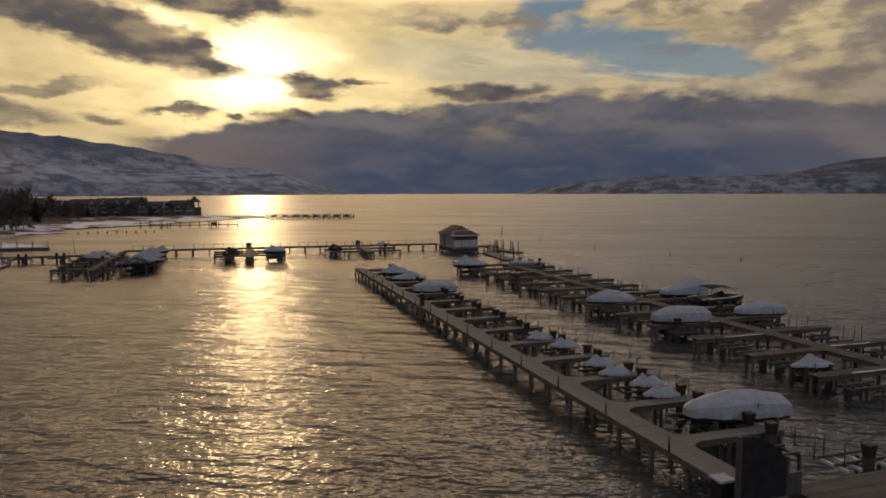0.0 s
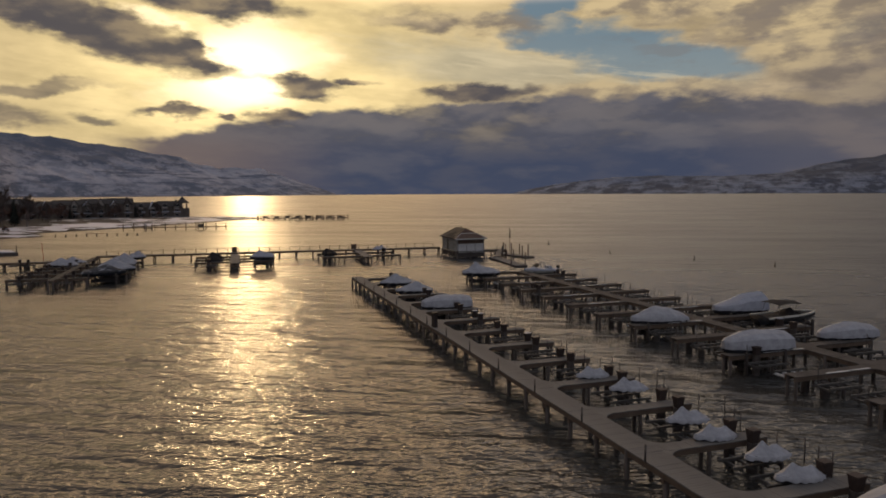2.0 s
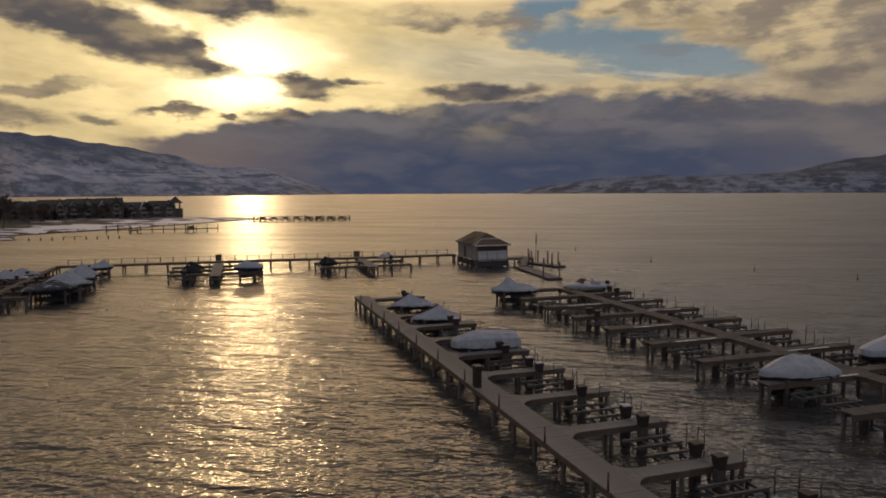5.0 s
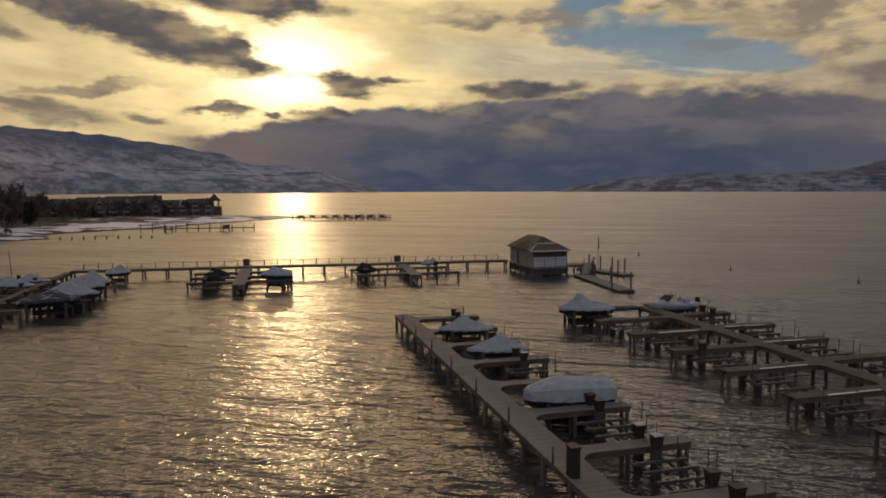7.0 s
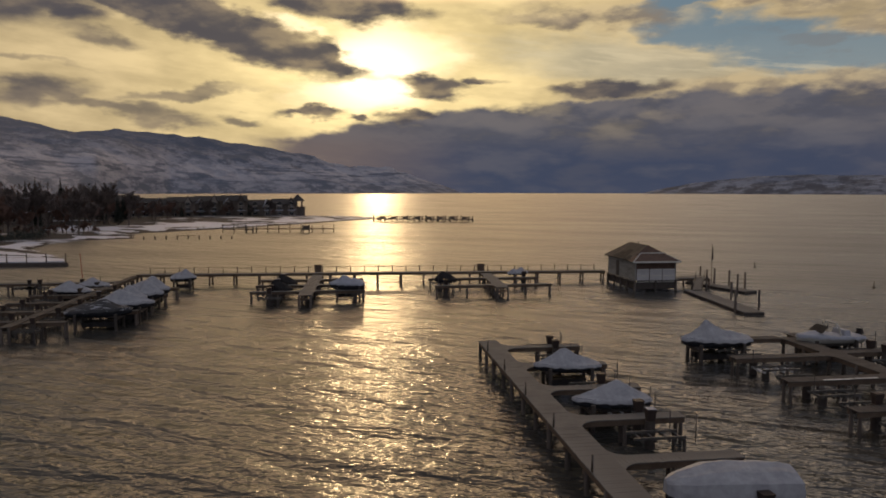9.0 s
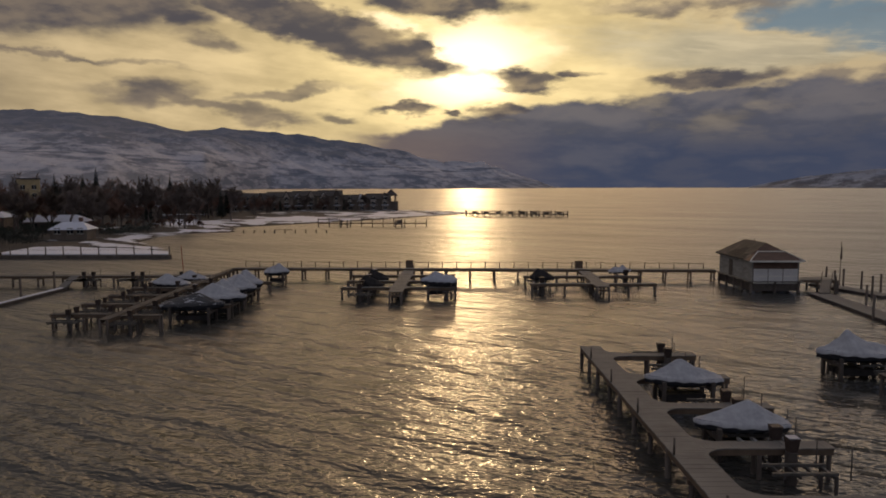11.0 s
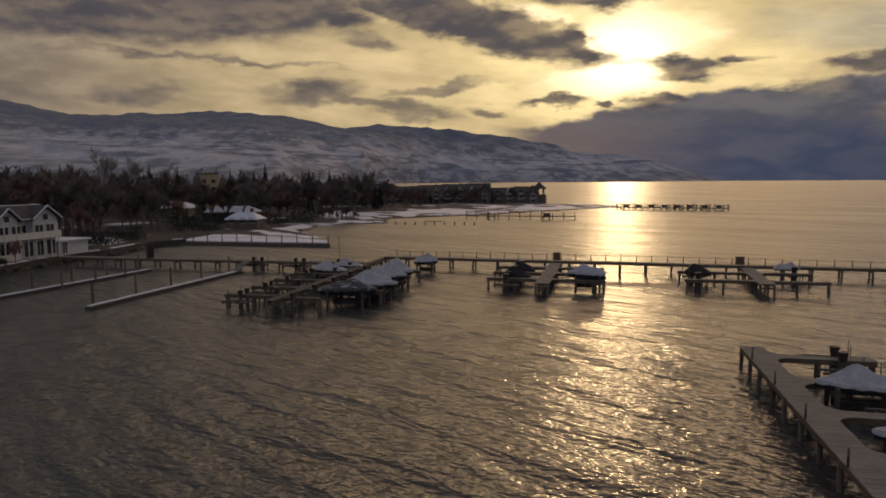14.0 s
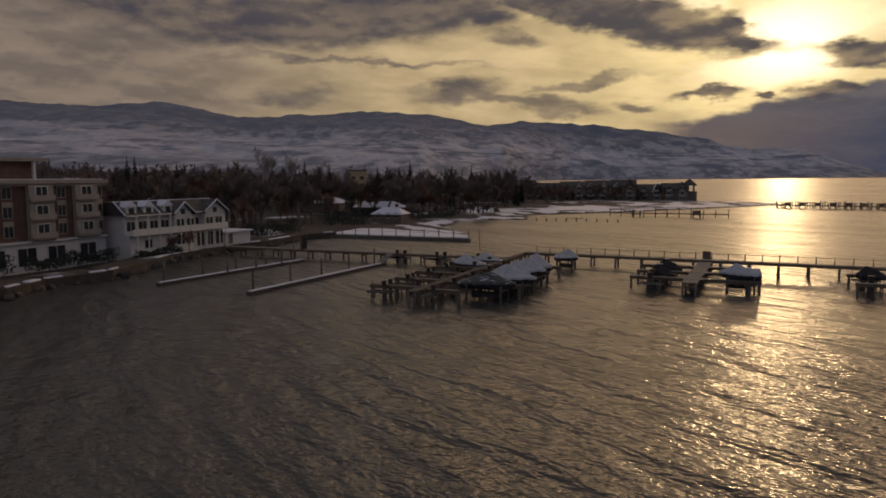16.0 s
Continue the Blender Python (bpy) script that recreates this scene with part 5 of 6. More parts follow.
quay = thing("snow_quay", "low timber quay edge with a row of posts", "quay")
part("edge_beam", Geo().box(-53.0, 171.3, -0.3, 30.4, 0.5, 0.95), M_PILE, quay)
for k in range(11):
    piece("quay_post", pile_mesh, quay, -68.6 + k * 3.05, 171.35, 0.2, 0.75, 0.75, 2.0)
for k in range(10):
    part("rail", Geo().tube((-68.6 + k * 3.05, 171.35, 1.55), (-65.55 + k * 3.05, 171.35, 1.55), 0.02, 4), M_STEEL, quay)

part("snow_cover", Geo().prism([(-69.0, 171.6), (-38.4, 171.6), (-40.2, 176.0), (-44.5, 179.5), (-50.0, 182.5), (-58.0, 184.0), (-64.0, 187.0), (-70.0, 186.0)], 0.3, 0.82), M_SNOW, quay, "thick undisturbed snow")

old = thing("old_pile_row", "row of short cut-off piles in the shallows", "piles")
for k in range(9):
    piece("stub", pile_mesh, old, -43.9 + k * 2.75, 235.4, -0.8, 1.3, 1.3, 1.75 + rng.uniform(-0.15, 0.15))
part("cross_piece", Geo().box(-33.2, 235.4, 0.85, 4.6, 0.25, 0.12), M_BEAM, old)


def far_dock(x0, y0, x1, y1, n, label, lifts):
    t = thing("far_dock", label, "dock", "distant docks")
    a, b = Vector((x0, y0)), Vector((x1, y1))
    c, ang = (a + b) / 2, math.degrees(math.atan2(b.y - a.y, b.x - a.x))
    part("deck", Geo().box(c.x, c.y, 1.0, (b - a).length, 1.6, 0.22, ang), M_BEAM, t)
    for i in range(n + 1):
        p = a.lerp(b, i / n)
        piece("dock_post", pile_mesh, t, p.x, p.y - 0.6, -1, 1.1, 1.1, 3.5 + rng.uniform(-0.3, 0.3))
    rail = Geo()
    for i in range(n if lifts > 4 else 0):
        p, q = a.lerp(b, i / n), a.lerp(b, (i + 1) / n)
        rail.tube((p.x, p.y - 0.6, 2.1), (q.x, q.y - 0.6, 2.1), 0.06, 4)
    if rail.v:
        part("rail", rail, M_PILE, t)
    for i in range(lifts):
        p = a.lerp(b, (i + 0.5) / lifts)
        part("lift_frame", Geo().box(p.x, p.y - 2.0, 0.9, 2.2, 2.4, 0.25).box(p.x - 0.9, p.y - 3, -1, 0.3, 0.3, 3.4).box(p.x + 0.9, p.y - 3, -1, 0.3, 0.3, 3.2 + (i % 3) * 0.3).box(p.x, p.y - 2.0, 1.2, 1.4, 1.6, 0.9 * (i % 2) + 0.1), M_PILE, t)
    return t


far_dock(-29.0, 263.2, 4.0, 262.6, 10, "long low dock with posts in front of the headland", 2)
far_dock(18.5, 338.0, 59.0, 329.0, 26, "distant dock crowded with boat lifts", 17)


# ---- buildings ----
def land(x, y):
    """Distance inland and height of the ground at x, y."""
    i, j = int(round((x - xs[0]) / 4)), int(round((y - ys[0]) / 4))
    if 0 <= i < nx and 0 <= j < len(ys):
        return float(sd[j, i]), float(hz[j, i])
    return -1.0, 0.0


def window_part(parent, x, y, z, w, h, face, frame_mat=M_TRIM):
    """A framed window; face: 'x' looks along +x, 'y' along -y."""
    if face == "x":
        p = part("window", Geo().box(x, y, z, 0.08, w, h), M_WINDOW, parent)
        part("window_frame", Geo().box(x + 0.03, y, z - 0.08, 0.1, w + 0.16, 0.09).box(x + 0.03, y, z + h, 0.1, w + 0.16, 0.09).box(x + 0.03, y - w / 2 - 0.04, z, 0.1, 0.09, h).box(x + 0.03, y + w / 2 + 0.04, z, 0.1, 0.09, h).box(x + 0.03, y, z, 0.1, 0.06, h), frame_mat, p)
    else:
        p = part("window", Geo().box(x, y, z, w, 0.08, h), M_WINDOW, parent)
        part("window_frame", Geo().box(x, y - 0.03, z - 0.08, w + 0.16, 0.1, 0.09).box(x, y - 0.03, z + h, w + 0.16, 0.1, 0.09).box(x, y - 0.03, z, 0.06, 0.1, h), frame_mat, p)
    return p


def hotel():
    h = thing("hotel", "four-storey red-brick hotel with beige bays and a white ground floor", "hotel")
    xf, y0, y1, base = -72.5, 80.0, 121.5, 1.0
    part("ground_floor", Geo().box(xf - 9, (y0 + y1) / 2, base - 0.6, 18, y1 - y0, 3.9), M_WHITE, h, "white rendered ground floor")
    part("wall", Geo().box(xf - 9.1, (y0 + y1) / 2, base + 3.3, 17.8, y1 - y0 - 0.2, 7.2), M_BRICK, h, "red-brown brick upper storeys")
    part("cornice", Geo().box(xf - 9, (y0 + y1) / 2, base + 10.5, 19.0, y1 - y0 + 1.0, 0.5).box(xf - 9, (y0 + y1) / 2, base + 10.2, 18.5, y1 - y0 + 0.5, 0.3), M_STUCCO, h, "beige cornice")
    part("roof_snow", Geo().box(xf - 9, (y0 + y1) / 2, base + 11.0, 18.0, y1 - y0, 0.1), M_SNOW, h)
    part("penthouse", Geo().box(xf - 9, 98, base + 11.0, 14, 30, 2.3), M_BRICK, h)
    part("penthouse_roof", Geo().box(xf - 9, 98, base + 13.3, 16, 32.5, 0.45), M_STUCCO, h)
    for y in (98, 100.5, 107.5, 112.6):
        part("penthouse_column", Geo().box(xf - 1.4, y, base + 11.0, 0.35, 0.35, 2.3), M_WHITE, h)
    for c in (83, 90, 97, 104, 112.0, 118.4):
        b = part("bay", Geo().box(xf + 0.25, c, base + 3.3, 0.7, 3.3, 7.0), M_STUCCO, h, "projecting beige bay")
        for k in range(3):
            window_part(b, xf + 0.6, c, base + 3.8 + k * 2.35, 1.5, 1.6, "x")
            part("balcony", Geo().box(xf + 0.75, c, base + 3.55 + k * 2.35, 0.5, 3.3, 0.12).box(xf + 0.98, c, base + 3.62 + k * 2.35, 0.04, 3.3, 0.75), M_STUCCO, b)
    for c in (86.5, 93.5, 100.5, 108.0, 115.2, 120.7):
        for k in range(3):
            window_part(h, xf - 0.16, c, base + 4.0 + k * 2.35, 1.1, 1.3, "x", M_STUCCO)
            part("panel", Geo().box(xf - 0.12, c, base + 5.4 + k * 2.35, 0.12, 1.3, 0.55), M_STUCCO, h)
    for c in (82, 86, 90, 94, 98, 102, 106, 110, 114, 118.6):
        window_part(h, xf + 0.02, c, base + 0.3, 2.4, 2.2, "x", M_WHITE)
    part("string_course", Geo().box(xf - 0.1, (y0 + y1) / 2, base + 3.1, 0.9, y1 - y0, 0.3), M_WHITE, h)


def inn():
    h = thing("lakeside_inn", "white two-storey lakeside inn with dormers and a dark roof", "inn")
    xf, y0, y1, base = -69.0, 122.5, 141.0, 1.4
    part("lower_storey", Geo().box(xf - 4, (y0 + y1) / 2, base - 0.8, 8, y1 - y0, 3.7), M_WHITE, h)
    part("upper_storey", Geo().box(xf - 4.5, (y0 + y1) / 2, base + 2.9, 7, y1 - y0, 2.7), M_WHITE, h)
    part("balcony_band", Geo().box(xf + 0.3, (y0 + y1) / 2, base + 2.7, 1.2, y1 - y0 + 0.3, 0.2).box(xf + 0.85, (y0 + y1) / 2, base + 2.9, 0.06, y1 - y0 + 0.3, 0.75), M_TRIM, h, "white balcony parapet")
    g = Geo()
    prof = [(xf - 0.3, base + 5.5), (xf - 2.6, base + 7.4), (xf - 6.4, base + 7.4), (xf - 8.8, base + 5.5)]
    g.grid([[(x, y, z) for x, z in prof] for y in (y0 - 0.3, y1 + 0.3)], closed=True)
    g.f += [(0, 1, 2, 3), (7, 6, 5, 4)]
    r = part("roof", g, M_DARKROOF, h, "dark mansard roof")
    for yg, half, zp in ((139.2, 2.3, base + 7.3), (132.4, 1.7, base + 7.1)):
        za, zb, ya, yb = base + 2.9, base + 5.55, yg - half, yg + half
        face = [(xf, ya, za), (xf, yb, za), (xf, yb, zb), (xf, yg, zp - 0.2), (xf, ya, zb)]
        w = part("gable_wall", Geo().add(face + [(xf - 1.2, y, z) for x, y, z in face], [(0, 1, 2, 3, 4), (9, 8, 7, 6, 5), (0, 5, 6, 1), (1, 6, 7, 2), (4, 9, 5, 0)]), M_WHITE, h, "white gable wall facing the lake")
        part("gable_window", Geo().box(xf + 0.02, yg, base + 5.3, 0.06, 0.9, 0.8), M_WINDOW, w)
        for ye in (ya - 0.4, yb + 0.4):
            q = [(xf + 0.5, yg, zp), (xf + 0.5, ye, zb - 0.15), (xf - 5.6, ye, zb - 0.15), (xf - 5.6, yg, zp)]
            gr = Geo().add(q + [(x, y, z - 0.2) for x, y, z in q], [(0, 1, 2, 3), (7, 6, 5, 4), (0, 4, 5, 1), (1, 5, 6, 2), (2, 6, 7, 3)])
            s = part("gable_roof", gr, M_DARKROOF, h, "dark cross-gable roof slope")
            part("snow_edge", Geo().tube((xf + 0.5, yg, zp + 0.07), (xf + 0.5, ye, zb - 0.08), 0.13, 5), M_SNOW, s, "white verge of snow")
    for y in (y0 - 0.3, 128.4):
        part("snow_edge", Geo().tube((xf - 0.3, y, base + 5.58), (xf - 2.6, y, base + 7.5), 0.12, 5), M_SNOW, r, "white verge of snow")
    part("ridge_snow", Geo().box(xf - 2.7, (y0 + y1) / 2, base + 7.38, 0.4, y1 - y0, 0.12), M_SNOW, r)
    part("gutter", Geo().box(xf - 0.2, (y0 + y1) / 2, base + 5.4, 0.25, y1 - y0 + 0.6, 0.16), M_TRIM, r)
    for y in (123.6, 126.6, 130.2):
        d = part("dormer", Geo().box(xf - 1.6, y, base + 5.5, 1.8, 1.7, 1.25), M_WHITE, h)
        part("dormer_roof", Geo().add([(xf - 0.6, y - 1.05, base + 6.7), (xf - 0.6, y + 1.05, base + 6.7), (xf - 0.6, y, base + 7.5), (xf - 2.9, y - 1.05, base + 6.7), (xf - 2.9, y + 1.05, base + 6.7), (xf - 2.9, y, base + 7.5)],
                                        [(0, 1, 2), (5, 4, 3), (0, 2, 5, 3), (1, 4, 5, 2), (0, 3, 4, 1)]), M_SNOW, d, "snow-covered gable")
        part("dormer_window", Geo().box(xf - 0.68, y, base + 5.75, 0.06, 0.9, 0.8), M_WINDOW, d)
    for k in range(9):
        y = y0 + 1.1 + k * (y1 - y0 - 2.2) / 8
        window_part(h, xf + 0.03 if abs(y - 139.2) < 2.0 or abs(y - 132.4) < 1.4 else xf - 0.98, y, base + 3.3, 1.5, 1.3, "x")
        if k > 3:
            window_part(h, xf + 0.02, y, base + 0.2, 1.6, 2.1, "x")
        elif k % 2:
            window_part(h, xf + 0.02, y, base + 0.7, 1.3, 1.3, "x")
    part("balcony_band", Geo().box(xf + 0.45, 128, base + 0.05, 1.3, 10.6, 0.18).box(xf + 1.05, 128, base + 0.23, 0.06, 10.6, 0.7), M_TRIM, h, "white veranda parapet")
    for k in range(6):
        part("veranda_post", Geo().box(xf + 0.9, 123.0 + k * 2.0, base - 0.3, 0.12, 0.12, 5.9), M_TRIM, h)
    for k in range(7):
        part("veranda_post", Geo().box(xf + 0.85, 132.2 + k * 1.4, base - 0.3, 0.12, 0.12, 3.0), M_TRIM, h)
    part("porch", Geo().box(xf - 2.5, 144.4, base - 0.5, 5.0, 6.2, 2.2), M_WHITE, h, "low white side porch")
    part("porch_roof", Geo().box(xf - 2.5, 144.4, base + 1.75, 5.8, 7.0, 0.22), M_SNOW, h, "snow-covered flat roof")
    window_part(h, xf + 0.02, 142.6, base - 0.1, 0.9, 1.7, "x")


hotel()
inn()


def hedge(x0, y0, x1, y1, width, height, seed):
    """A clipped leafless hedge: a dense tangle of short twigs over a row of stems."""
    r, t = random.Random(seed), thing("hedge", "dark dense hedge along the shore path", "hedge", "shore hedges")
    stems, leaves = Geo(), Geo()
    L = math.hypot(x1 - x0, y1 - y0)
    for k in range(int(L / 0.9)):
        f = (k + 0.5) / int(L / 0.9)
        x, y = x0 + (x1 - x0) * f, y0 + (y1 - y0) * f
        stems.tube((x, y, 0.6), (x + r.uniform(-0.2, 0.2), y, 1.2 + height * 0.7), 0.05, 4, 0.02)
    for k in range(int(L * 150)):
        f, s, h = r.random(), r.uniform(-0.5, 0.5), r.random() ** 0.7
        hh = height * (0.8 + 0.25 * math.sin(f * L * 0.9 + seed) + 0.12 * math.sin(f * L * 2.3))
        p = Vector((x0 + (x1 - x0) * f + s * width, y0 + (y1 - y0) * f, 1.1 + h * hh))
        u = Vector((r.uniform(-1, 1), r.uniform(-1, 1), r.uniform(-0.3, 1))).normalized() * r.uniform(0.2, 0.45)
        side = u.orthogonal().normalized() * r.uniform(0.05, 0.11)
        leaves.add([p - side, p + side, p + u], [(0, 1, 2)])
    part("stem", stems, M_BARK, t)
    part("foliage", leaves, M_NEEDLE, t)
    return t


hedge(-66.8, 84.0, -68.4, 105.0, 2.8, 2.5, 1)
hedge(-68.6, 107.0, -69.6, 120.5, 1.8, 1.7, 2)
hedge(-67.6, 122.6, -67.9, 130.4, 1.3, 1.2, 3)
hedge(-73.5, 149.0, -74.5, 168.0, 3.0, 2.8, 4)
hedge(-80.0, 187.0, -71.0, 190.0, 2.5, 2.4, 5)
hedge(-90.0, 200.0, -80.5, 204.0, 2.5, 2.8, 6)
hedge(-70.0, 212.0, -64.0, 226.0, 2.4, 2.2, 7)
hedge(-100.0, 218.0, -82.0, 222.0, 2.6, 2.6, 8)


def cottage(x, y, z, w, d, h, rz, label, snow=True, wall=M_TOWN, roof_h=1.6):
    t = thing("house", label, "house", "lakeside houses", at=(x, y, z), rz=rz)
    part("wall", Geo().box(0, 0, -1.0, w, d, h + 1.0), wall, t)
    o = 0.5
    g = Geo().add([(-w / 2 - o, -d / 2 - o, h - 0.05), (w / 2 + o, -d / 2 - o, h - 0.05), (w / 2 + o, d / 2 + o, h - 0.05), (-w / 2 - o, d / 2 + o, h - 0.05), (-w / 2 + d * 0.3, 0, h + roof_h), (w / 2 - d * 0.3, 0, h + roof_h)],
                  [(0, 1, 5, 4), (1, 2, 5), (2, 3, 4, 5), (3, 0, 4), (3, 2, 1, 0)])
    part("roof", g, M_SNOW if snow else M_DARKROOF, t, "snow-covered hip roof" if snow else "dark hip roof")
    for k in (-0.3, 0.05, 0.32):
        window_part(t, w * k, -d / 2 - 0.03, 0.9, 1.2, 1.2, "y")
    part("chimney", Geo().box(w * 0.2, d * 0.1, h, 0.7, 0.7, roof_h + 0.9), M_BRICK, t)
    return t


for x, y, w, d, h, rz, lab, snow in ((-73.8, 207, 7.6, 5.6, 1.8, 8, "low cottage with a snowy hip roof near the shore", True), (-112, 228, 20, 9, 3.0, 12, "long low house with a snowy roof", True), (-90, 230, 14, 7, 2.4, 5, "low house with a snowy roof among trees", True),
                                      (-140, 240, 12, 9, 4.5, 30, "house with a snowy roof among trees", True), (-130, 300, 12, 9, 5, 20, "house with a snowy roof among trees", True), (-95, 290, 12, 8, 4, 10, "low house with a snowy roof among trees", True),
                                      (-118, 318, 12, 8, 4, 15, "low house with a snowy roof among trees", True), (-150, 190, 14, 9, 5, 30, "house with a snowy roof behind bare trees", True), (-170, 160, 16, 10, 5, 40, "house with a snowy roof behind bare trees", True),
                                      (-210, 330, 14, 10, 6, 40, "house with a snowy roof up the slope", True), (-260, 260, 16, 11, 6, 50, "house with a snowy roof up the slope", True), (-190, 400, 14, 10, 6, 20, "house with a snowy roof up the slope", True)):
    cottage(x, y, max(1.2, land(x, y)[1]), w, d, h, rz, lab, snow)
rng_c = random.Random(5)
for k in range(26):
    a, d = radians(-58 + 40 * (k + rng_c.random()) / 26), rng_c.uniform(330, 820)
    x, y = 9 + math.sin(a) * d, 54 + math.cos(a) * d
    if land(x, y)[0] > 110:
        cottage(x, y, land(x, y)[1] + 0.5, rng_c.uniform(12, 20), rng_c.uniform(9, 12), rng_c.uniform(5, 8), rng_c.uniform(0, 60), "house with a snowy roof on the wooded slope", True)
block = thing("apartment_block", "tall beige apartment block behind the trees", "apartment block", at=(-136.7, 295.5, 1.8), rz=30)
part("wall", Geo().box(0, 0, -1, 7, 9, 14.2), M_OCHRE, block)
part("roof", Geo().box(0, 0, 13.2, 7.5, 9.6, 0.35), M_DARKROOF, block)
for fl in range(4):
    for k in (-1.7, 1.7):
        window_part(block, k, -4.53, 1.0 + fl * 2.9, 1.4, 1.5, "y")


def townhouse(x, y, rz, h, peak, snow=False, name="townhouse"):
    t = thing(name, "dark timbered townhouse with steep gables and snow on its ledges", "townhouse", "headland townhouses", at=(x, y, 0.9), rz=rz)
    part("wall", Geo().box(0, 0, -1, 11.3, 9, h + 1), M_TOWN, t)
    g = Geo().add([(-5.75, -5, h), (5.75, -5, h), (5.75, 5, h), (-5.75, 5, h), (-5.75, 0, h + peak), (5.75, 0, h + peak)], [(0, 1, 5, 4), (2, 3, 4, 5), (1, 2, 5), (3, 0, 4), (3, 2, 1, 0)])
    part("roof", g, M_SNOW if snow else M_DARKROOF, t)
    for k, top in ((-2.9, h + peak * 0.55), (2.7, h + peak * 1.2)):
        b = part("gable", Geo().box(k, -4.9, -1, 3.0, 1.4, h + 0.6), M_TOWN, t)
        part("gable_wall", Geo().add([(k - 1.6, -5.62, h - 0.7), (k + 1.6, -5.62, h - 0.7), (k, -5.62, top - 0.2), (k - 1.6, -2.1, h - 0.7), (k + 1.6, -2.1, h - 0.7), (k, -2.1, top - 0.2)], [(0, 1, 2), (5, 4, 3), (0, 3, 4, 1)]), M_STUCCO if rngt.random() < 0.3 else M_TOWN, b, "timbered gable wall")
        for sx in (-1, 1):
            q = [(k + sx * 2.0, -6.0, h - 0.8), (k, -6.0, top), (k, -1.5, top), (k + sx * 2.0, -1.5, h - 0.8)]
            part("gable_roof", Geo().add(q + [(x, y, z - 0.25) for x, y, z in q], [(0, 1, 2, 3), (7, 6, 5, 4), (0, 4, 5, 1), (1, 5, 6, 2), (2, 6, 7, 3), (3, 7, 4, 0)]), M_SNOW if snow or (sx < 0 and rngt.random() < 0.3) else M_DARKROOF, b)
        for fl in range(3):
            window_part(b, k, -5.63, 0.6 + fl * 2.3, 1.5, 1.4, "y")
        part("ledge", Geo().box(k, -6.1, 2.7, 3.6, 1.2, 0.2), M_SNOW, b, "snowy balcony ledge")
    return t


rngt = random.Random(12)
for k in range(8):
    f = k / 7
    townhouse(-98 + 76 * f, 358 + 24 * f + rngt.uniform(-1.5, 1.5), 12 + rngt.uniform(-4, 4), (6.9 if k < 6 else 5.2) + rngt.uniform(-1.5, 1.2) * (1 if k < 6 else 0.3), rngt.uniform(2.2, 3.2), False)
tower = thing("lookout_tower", "corner tower with a steep pointed roof at the headland's end", "tower", at=(-15.8, 383.5, 0.8))
part("base", Geo().box(0, 0, -1, 6.4, 6.4, 5.4), M_TOWN, tower)
for a in (-1.9, 1.9):
    for b in (-1.9, 1.9):
        part("column", Geo().box(a, b, 4.4, 0.55, 0.55, 2.6), M_TOWN, tower)
part("roof", Geo().add([(-3.4, -3.4, 7.0), (3.4, -3.4, 7.0), (3.4, 3.4, 7.0), (-3.4, 3.4, 7.0), (0, 0, 10.3)], [(0, 1, 4), (1, 2, 4), (2, 3, 4), (3, 0, 4), (3, 2, 1, 0)]), M_DARKROOF, tower)

for k in range(8):
    f = k / 7
    townhouse(-176 + 84 * f, 330 + 22 * f + rngt.uniform(-2, 2), 14 + rngt.uniform(-5, 5), 6.8 + rngt.uniform(-1.4, 1.2), rngt.uniform(2.2, 3.2), k == 5)

# ---- trees ----
def bare_tree(seed, height, spread, twigs, slim=False):
    """Trunk and crown meshes of a leafless tree: forked limbs that end in a haze of fine twigs."""
    r = random.Random(seed)
    wood, crown = Geo(), Geo()
    tips = []

    def grow(p, way, length, rad, depth):
        q = p + way * length
        (wood if depth < 2 else crown).tube(p, q, rad, 6 if depth < 2 else 3, rad * 0.65)
        if depth >= 4:
            tips.append((q, way))
            return
        for _ in range(4 if depth < 3 else 3):
            w = (way + Vector((r.uniform(-1, 1), r.uniform(-1, 1), r.uniform(-0.25, 0.7))) * spread).normalized()
            grow(p.lerp(q, r.uniform(0.45, 1.0)), w, length * r.uniform(0.55, 0.8), rad * 0.55, depth + 1)

    grow(Vector((0, 0, -0.5)), Vector((0, 0, 1)), height * (0.42 if slim else 0.32), height * 0.016, 0)
    for k in range(twigs):
        p, way = r.choice(tips)
        w = (way + Vector((r.uniform(-1, 1), r.uniform(-1, 1), r.uniform(-0.4, 0.9))) * 0.9).normalized()
        p = p - way * r.uniform(0, height * 0.06)
        side = w.orthogonal().normalized() * height * 0.0035
        e = p + w * height * r.uniform(0.04, 0.1)
        crown.add([p - side, p + side, e], [(0, 1, 2)])
    return wood, crown


def conifer(seed, height):
    r = random.Random(seed)
    wood, crown = Geo().tube((0, 0, -0.5), (0, 0, height), height * 0.018, 7, 0.03), Geo()
    for k in range(620):
        f = r.random() ** 0.8
        z, reach = height * (0.08 + 0.9 * f), height * 0.2 * (1 - f) * r.uniform(0.6, 1.1) + 0.12
        a = r.uniform(0, 2 * math.pi)
        out = Vector((math.cos(a), math.sin(a), 0))
        side = Vector((-out.y, out.x, 0)) * reach * r.uniform(0.16, 0.3)
        p, e = Vector((0, 0, z)), out * reach + Vector((0, 0, z - reach * r.uniform(0.15, 0.5)))
        m = (p + e) / 2 + Vector((0, 0, reach * 0.08))
        crown.add([p, m - side, e, m + side], [(0, 1, 2), (0, 2, 3)])
    return wood, crown


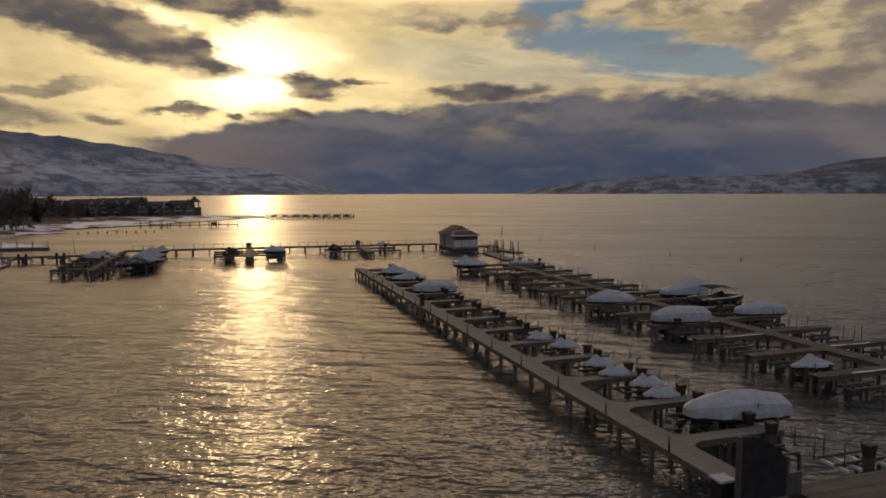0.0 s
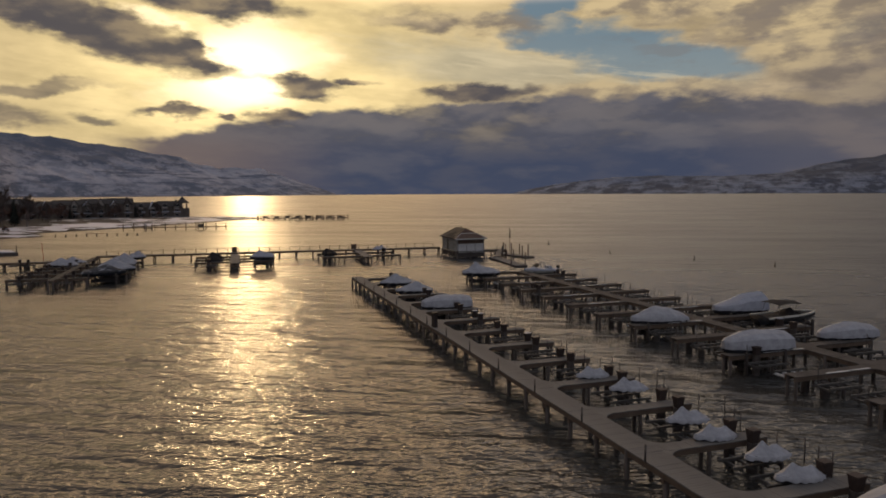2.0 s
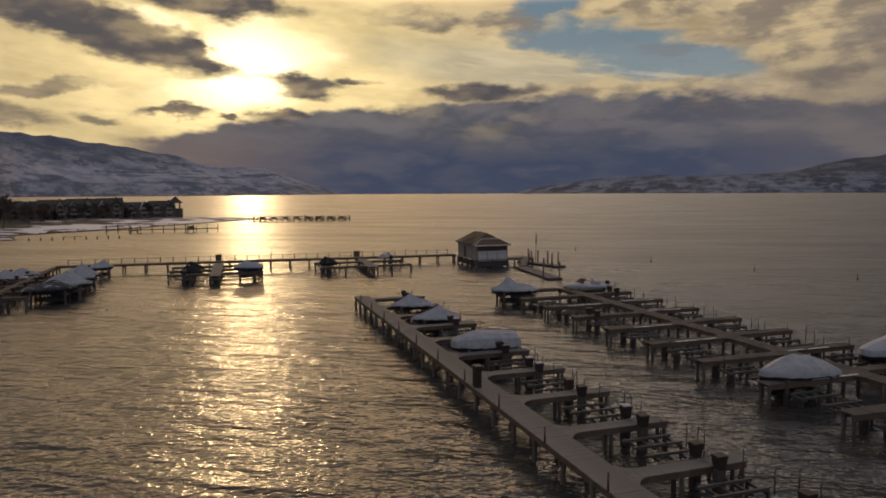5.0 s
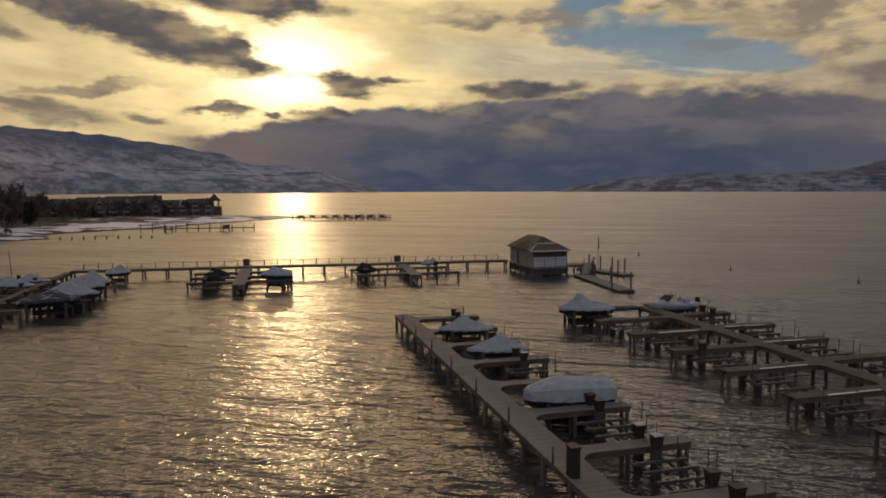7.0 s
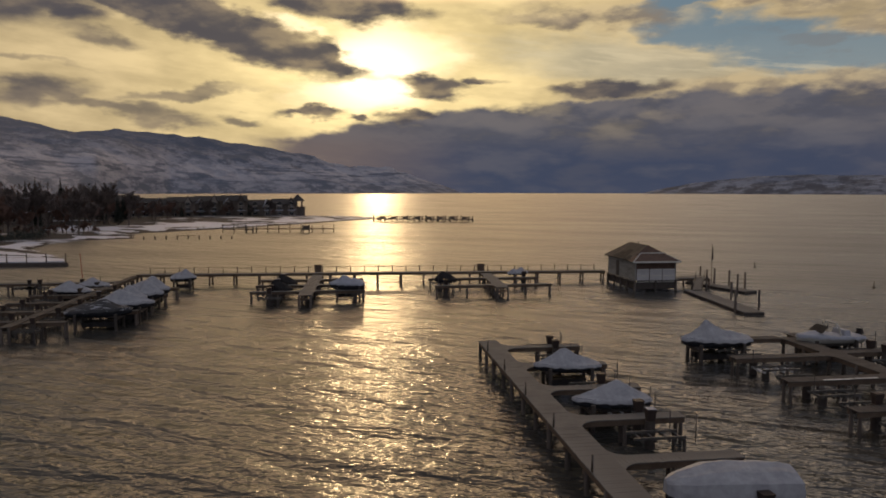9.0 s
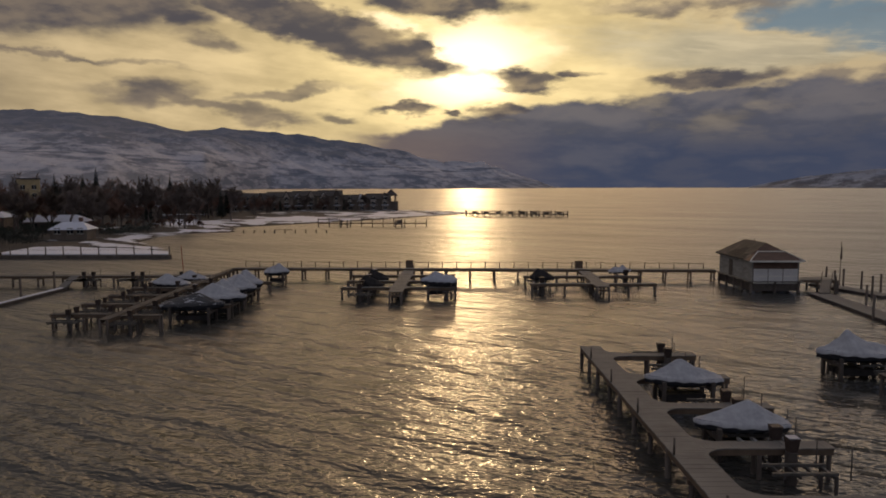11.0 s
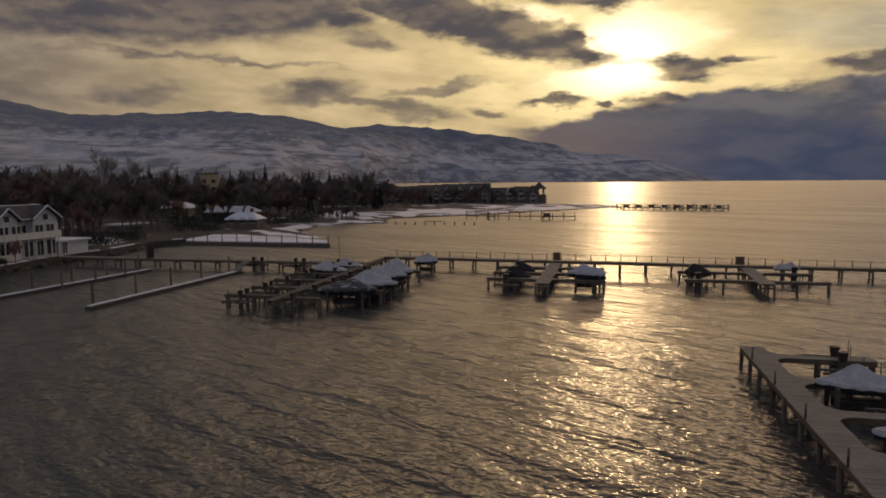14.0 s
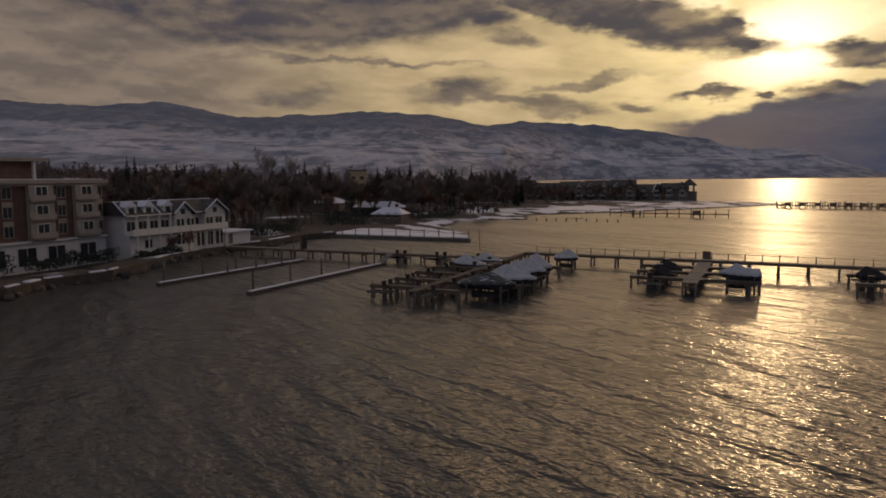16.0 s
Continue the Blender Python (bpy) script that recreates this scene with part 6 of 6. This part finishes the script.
kinds = []
for name, (wood, crown), mat, lab in (("bare_tree", bare_tree(1, 11, 0.62, 2600), M_BARK, "leafless broad tree with a fine grey-brown crown"), ("tall_tree", bare_tree(2, 13, 0.5, 2600), M_BARK, "leafless tall tree with a fine grey-brown crown"),
                                       ("russet_tree", bare_tree(3, 9, 0.7, 2600), M_RUSTY, "leafless tree with russet twigs"), ("russet_tree", bare_tree(5, 10, 0.6, 2600), M_RUSTY, "leafless tree with russet twigs"),
                                       ("conifer", conifer(6, 13), M_NEEDLE, "dark slender conifer among bare shore trees"), ("conifer", conifer(7, 10), M_NEEDLE, "dark slender conifer among bare shore trees"), ("poplar", bare_tree(8, 22, 0.26, 700, True), M_PALE_BARK, "tall slim pale leafless poplar")):
    kinds.append((name, wood.mesh("trunk", M_PALE_BARK if mat is M_PALE_BARK else M_BARK), crown.mesh("crown", mat), lab))

kinds.append(("shrub", kinds[2][1], kinds[2][2], "low russet leafless shrub by the snowy shore"))


def tree(kind, x, y, z, size, rz):
    name, wood, crown, lab = kinds[kind]
    t = thing(name, lab, "tree", "shore trees", at=(x, y, z), rz=rz)
    t.scale = (size, size, size)
    part("trunk", wood, None, t)
    part("crown", crown, None, t)
    return t


def far_woods(seed, count, mat, label):
    """Many leafless crowns on the slope, each a tuft of slanting twigs round a short stem."""
    r, g = random.Random(seed), Geo()
    while count:
        a, d = radians(r.uniform(-60, -17)), 300 + 640 * r.random() ** 0.8
        x, y = 9 + math.sin(a) * d, 54 + math.cos(a) * d
        s, z = land(x, y)
        if s < 60:
            continue
        count -= 1
        h, w = r.uniform(8, 15), r.uniform(2.2, 4.5)
        g.tube((x, y, z - 0.5), (x, y, z + h * 0.5), 0.22, 3, 0.1)
        for _ in range(46):
            t, f = r.uniform(0, 6.283), r.random() ** 0.5
            zz = r.uniform(0.25, 1.0)
            rad = w * f * math.sin(min(1.0, (1.05 - zz) * 1.35) * 1.57)
            px, py, pz = x + math.cos(t) * rad, y + math.sin(t) * rad, z + h * zz
            u = Vector((math.cos(t) * 0.5 + r.uniform(-0.5, 0.5), math.sin(t) * 0.5 + r.uniform(-0.5, 0.5), r.uniform(0.3, 1.0))).normalized() * r.uniform(1.0, 2.2)
            side = u.orthogonal().normalized() * r.uniform(0.14, 0.34)
            g.add([(px - side.x, py - side.y, pz - side.z), (px + side.x, py + side.y, pz + side.z), (px + u.x, py + u.y, pz + u.z)], [(0, 1, 2)])
    whole("far_woods", g, mat, label, "woods", kind="stuff")


far_woods(31, 620, M_BARK, "grey-brown leafless woods on the town slope")
far_woods(32, 330, M_RUSTY, "russet leafless woods on the town slope")
far_woods(33, 90, M_NEEDLE, "dark evergreen clumps on the town slope")

r_tree = random.Random(21)
made = 0
while made < 600:
    a, d = radians(r_tree.uniform(-57, -17)), r_tree.uniform(130, 470)
    x, y = 9 + math.sin(a) * d, 54 + math.cos(a) * d
    s, z = land(x, y)
    near_hotel = -100 < x < -66 and 76 < y < 150
    if s < (26 if 168 < y < 200 else 11 if y > 168 else 24) or near_hotel or (-32.6 < math.degrees(a) < -29.6 and d > 205) or (y > 345 and x > -60) or s > 300:
        continue
    k = r_tree.choice((0, 0, 1, 2, 2, 3, 4, 1, 0, 3, 1, 0, 2, 3))
    tree(k, x, y, z, r_tree.uniform(0.8, 1.45), r_tree.uniform(0, 360))
    made += 1
for x, y, k, s in ((-124, 232, 6, 0.9), (-130, 228, 6, 0.95), (-118, 240, 6, 0.75), (-111, 230, 4, 1.1), (-104, 236, 4, 1.0), (-92, 246, 4, 1.0), (-50, 352, 1, 0.7), (-28, 374, 0, 0.9), (-36, 366, 4, 0.5), (-60, 345, 5, 0.6), (-86, 190, 0, 1.1), (-92, 186, 3, 1.2), (-84, 178, 2, 1.0), (-80, 160, 2, 1.1), (-88, 166, 1, 1.1), (-94, 172, 3, 1.2),
                   (-66.5, 127.5, 3, 0.42), (-66.8, 131.2, 2, 0.5)):
    tree(k, x, y, max(0.8, land(x, y)[1]), s, s * 700)
made = 0
while made < 45:
    x, y = r_tree.uniform(-100, -40), r_tree.uniform(206, 262)
    s, z = land(x, y)
    if 9 < s < 22 and not (-84 < x < -66 and 198 < y < 214):
        tree(7, x, y, z, r_tree.uniform(0.25, 0.5), r_tree.uniform(0, 360))
        made += 1
for k in range(60):
    tree(r_tree.choice((1, 2, 3, 2)), r_tree.uniform(-150, -76), r_tree.uniform(296, 342), 1.6, r_tree.uniform(0.7, 1.1), r_tree.uniform(0, 360))
for k in range(44):
    f = r_tree.random()
    tree(r_tree.choice((2, 3, 2, 3, 0, 4)), -130 + 72 * f, 300 + 34 * f + r_tree.uniform(-12, 8), 1.2, r_tree.uniform(0.8, 1.25) * (1.1 - 0.3 * f), r_tree.uniform(0, 360))
for k in range(14):
    tree(r_tree.choice((2, 3, 3, 0)), r_tree.uniform(-88, -60), r_tree.uniform(312, 338), 1.2, r_tree.uniform(0.7, 1.0), r_tree.uniform(0, 360))
for k in range(46):
    f = r_tree.random()
    tree(r_tree.choice((1, 2, 3)), -168 + 150 * f, 322 + 46 * f + r_tree.uniform(-8, 4), 1.0, r_tree.uniform(0.45, 0.8), r_tree.uniform(0, 360))
for k in range(18):
    x, y = r_tree.uniform(-104, -77), r_tree.uniform(156, 182)
    tree(r_tree.choice((0, 1, 3, 0)), x, y, max(0.8, land(x, y)[1]), r_tree.uniform(1.0, 1.5), r_tree.uniform(0, 360))
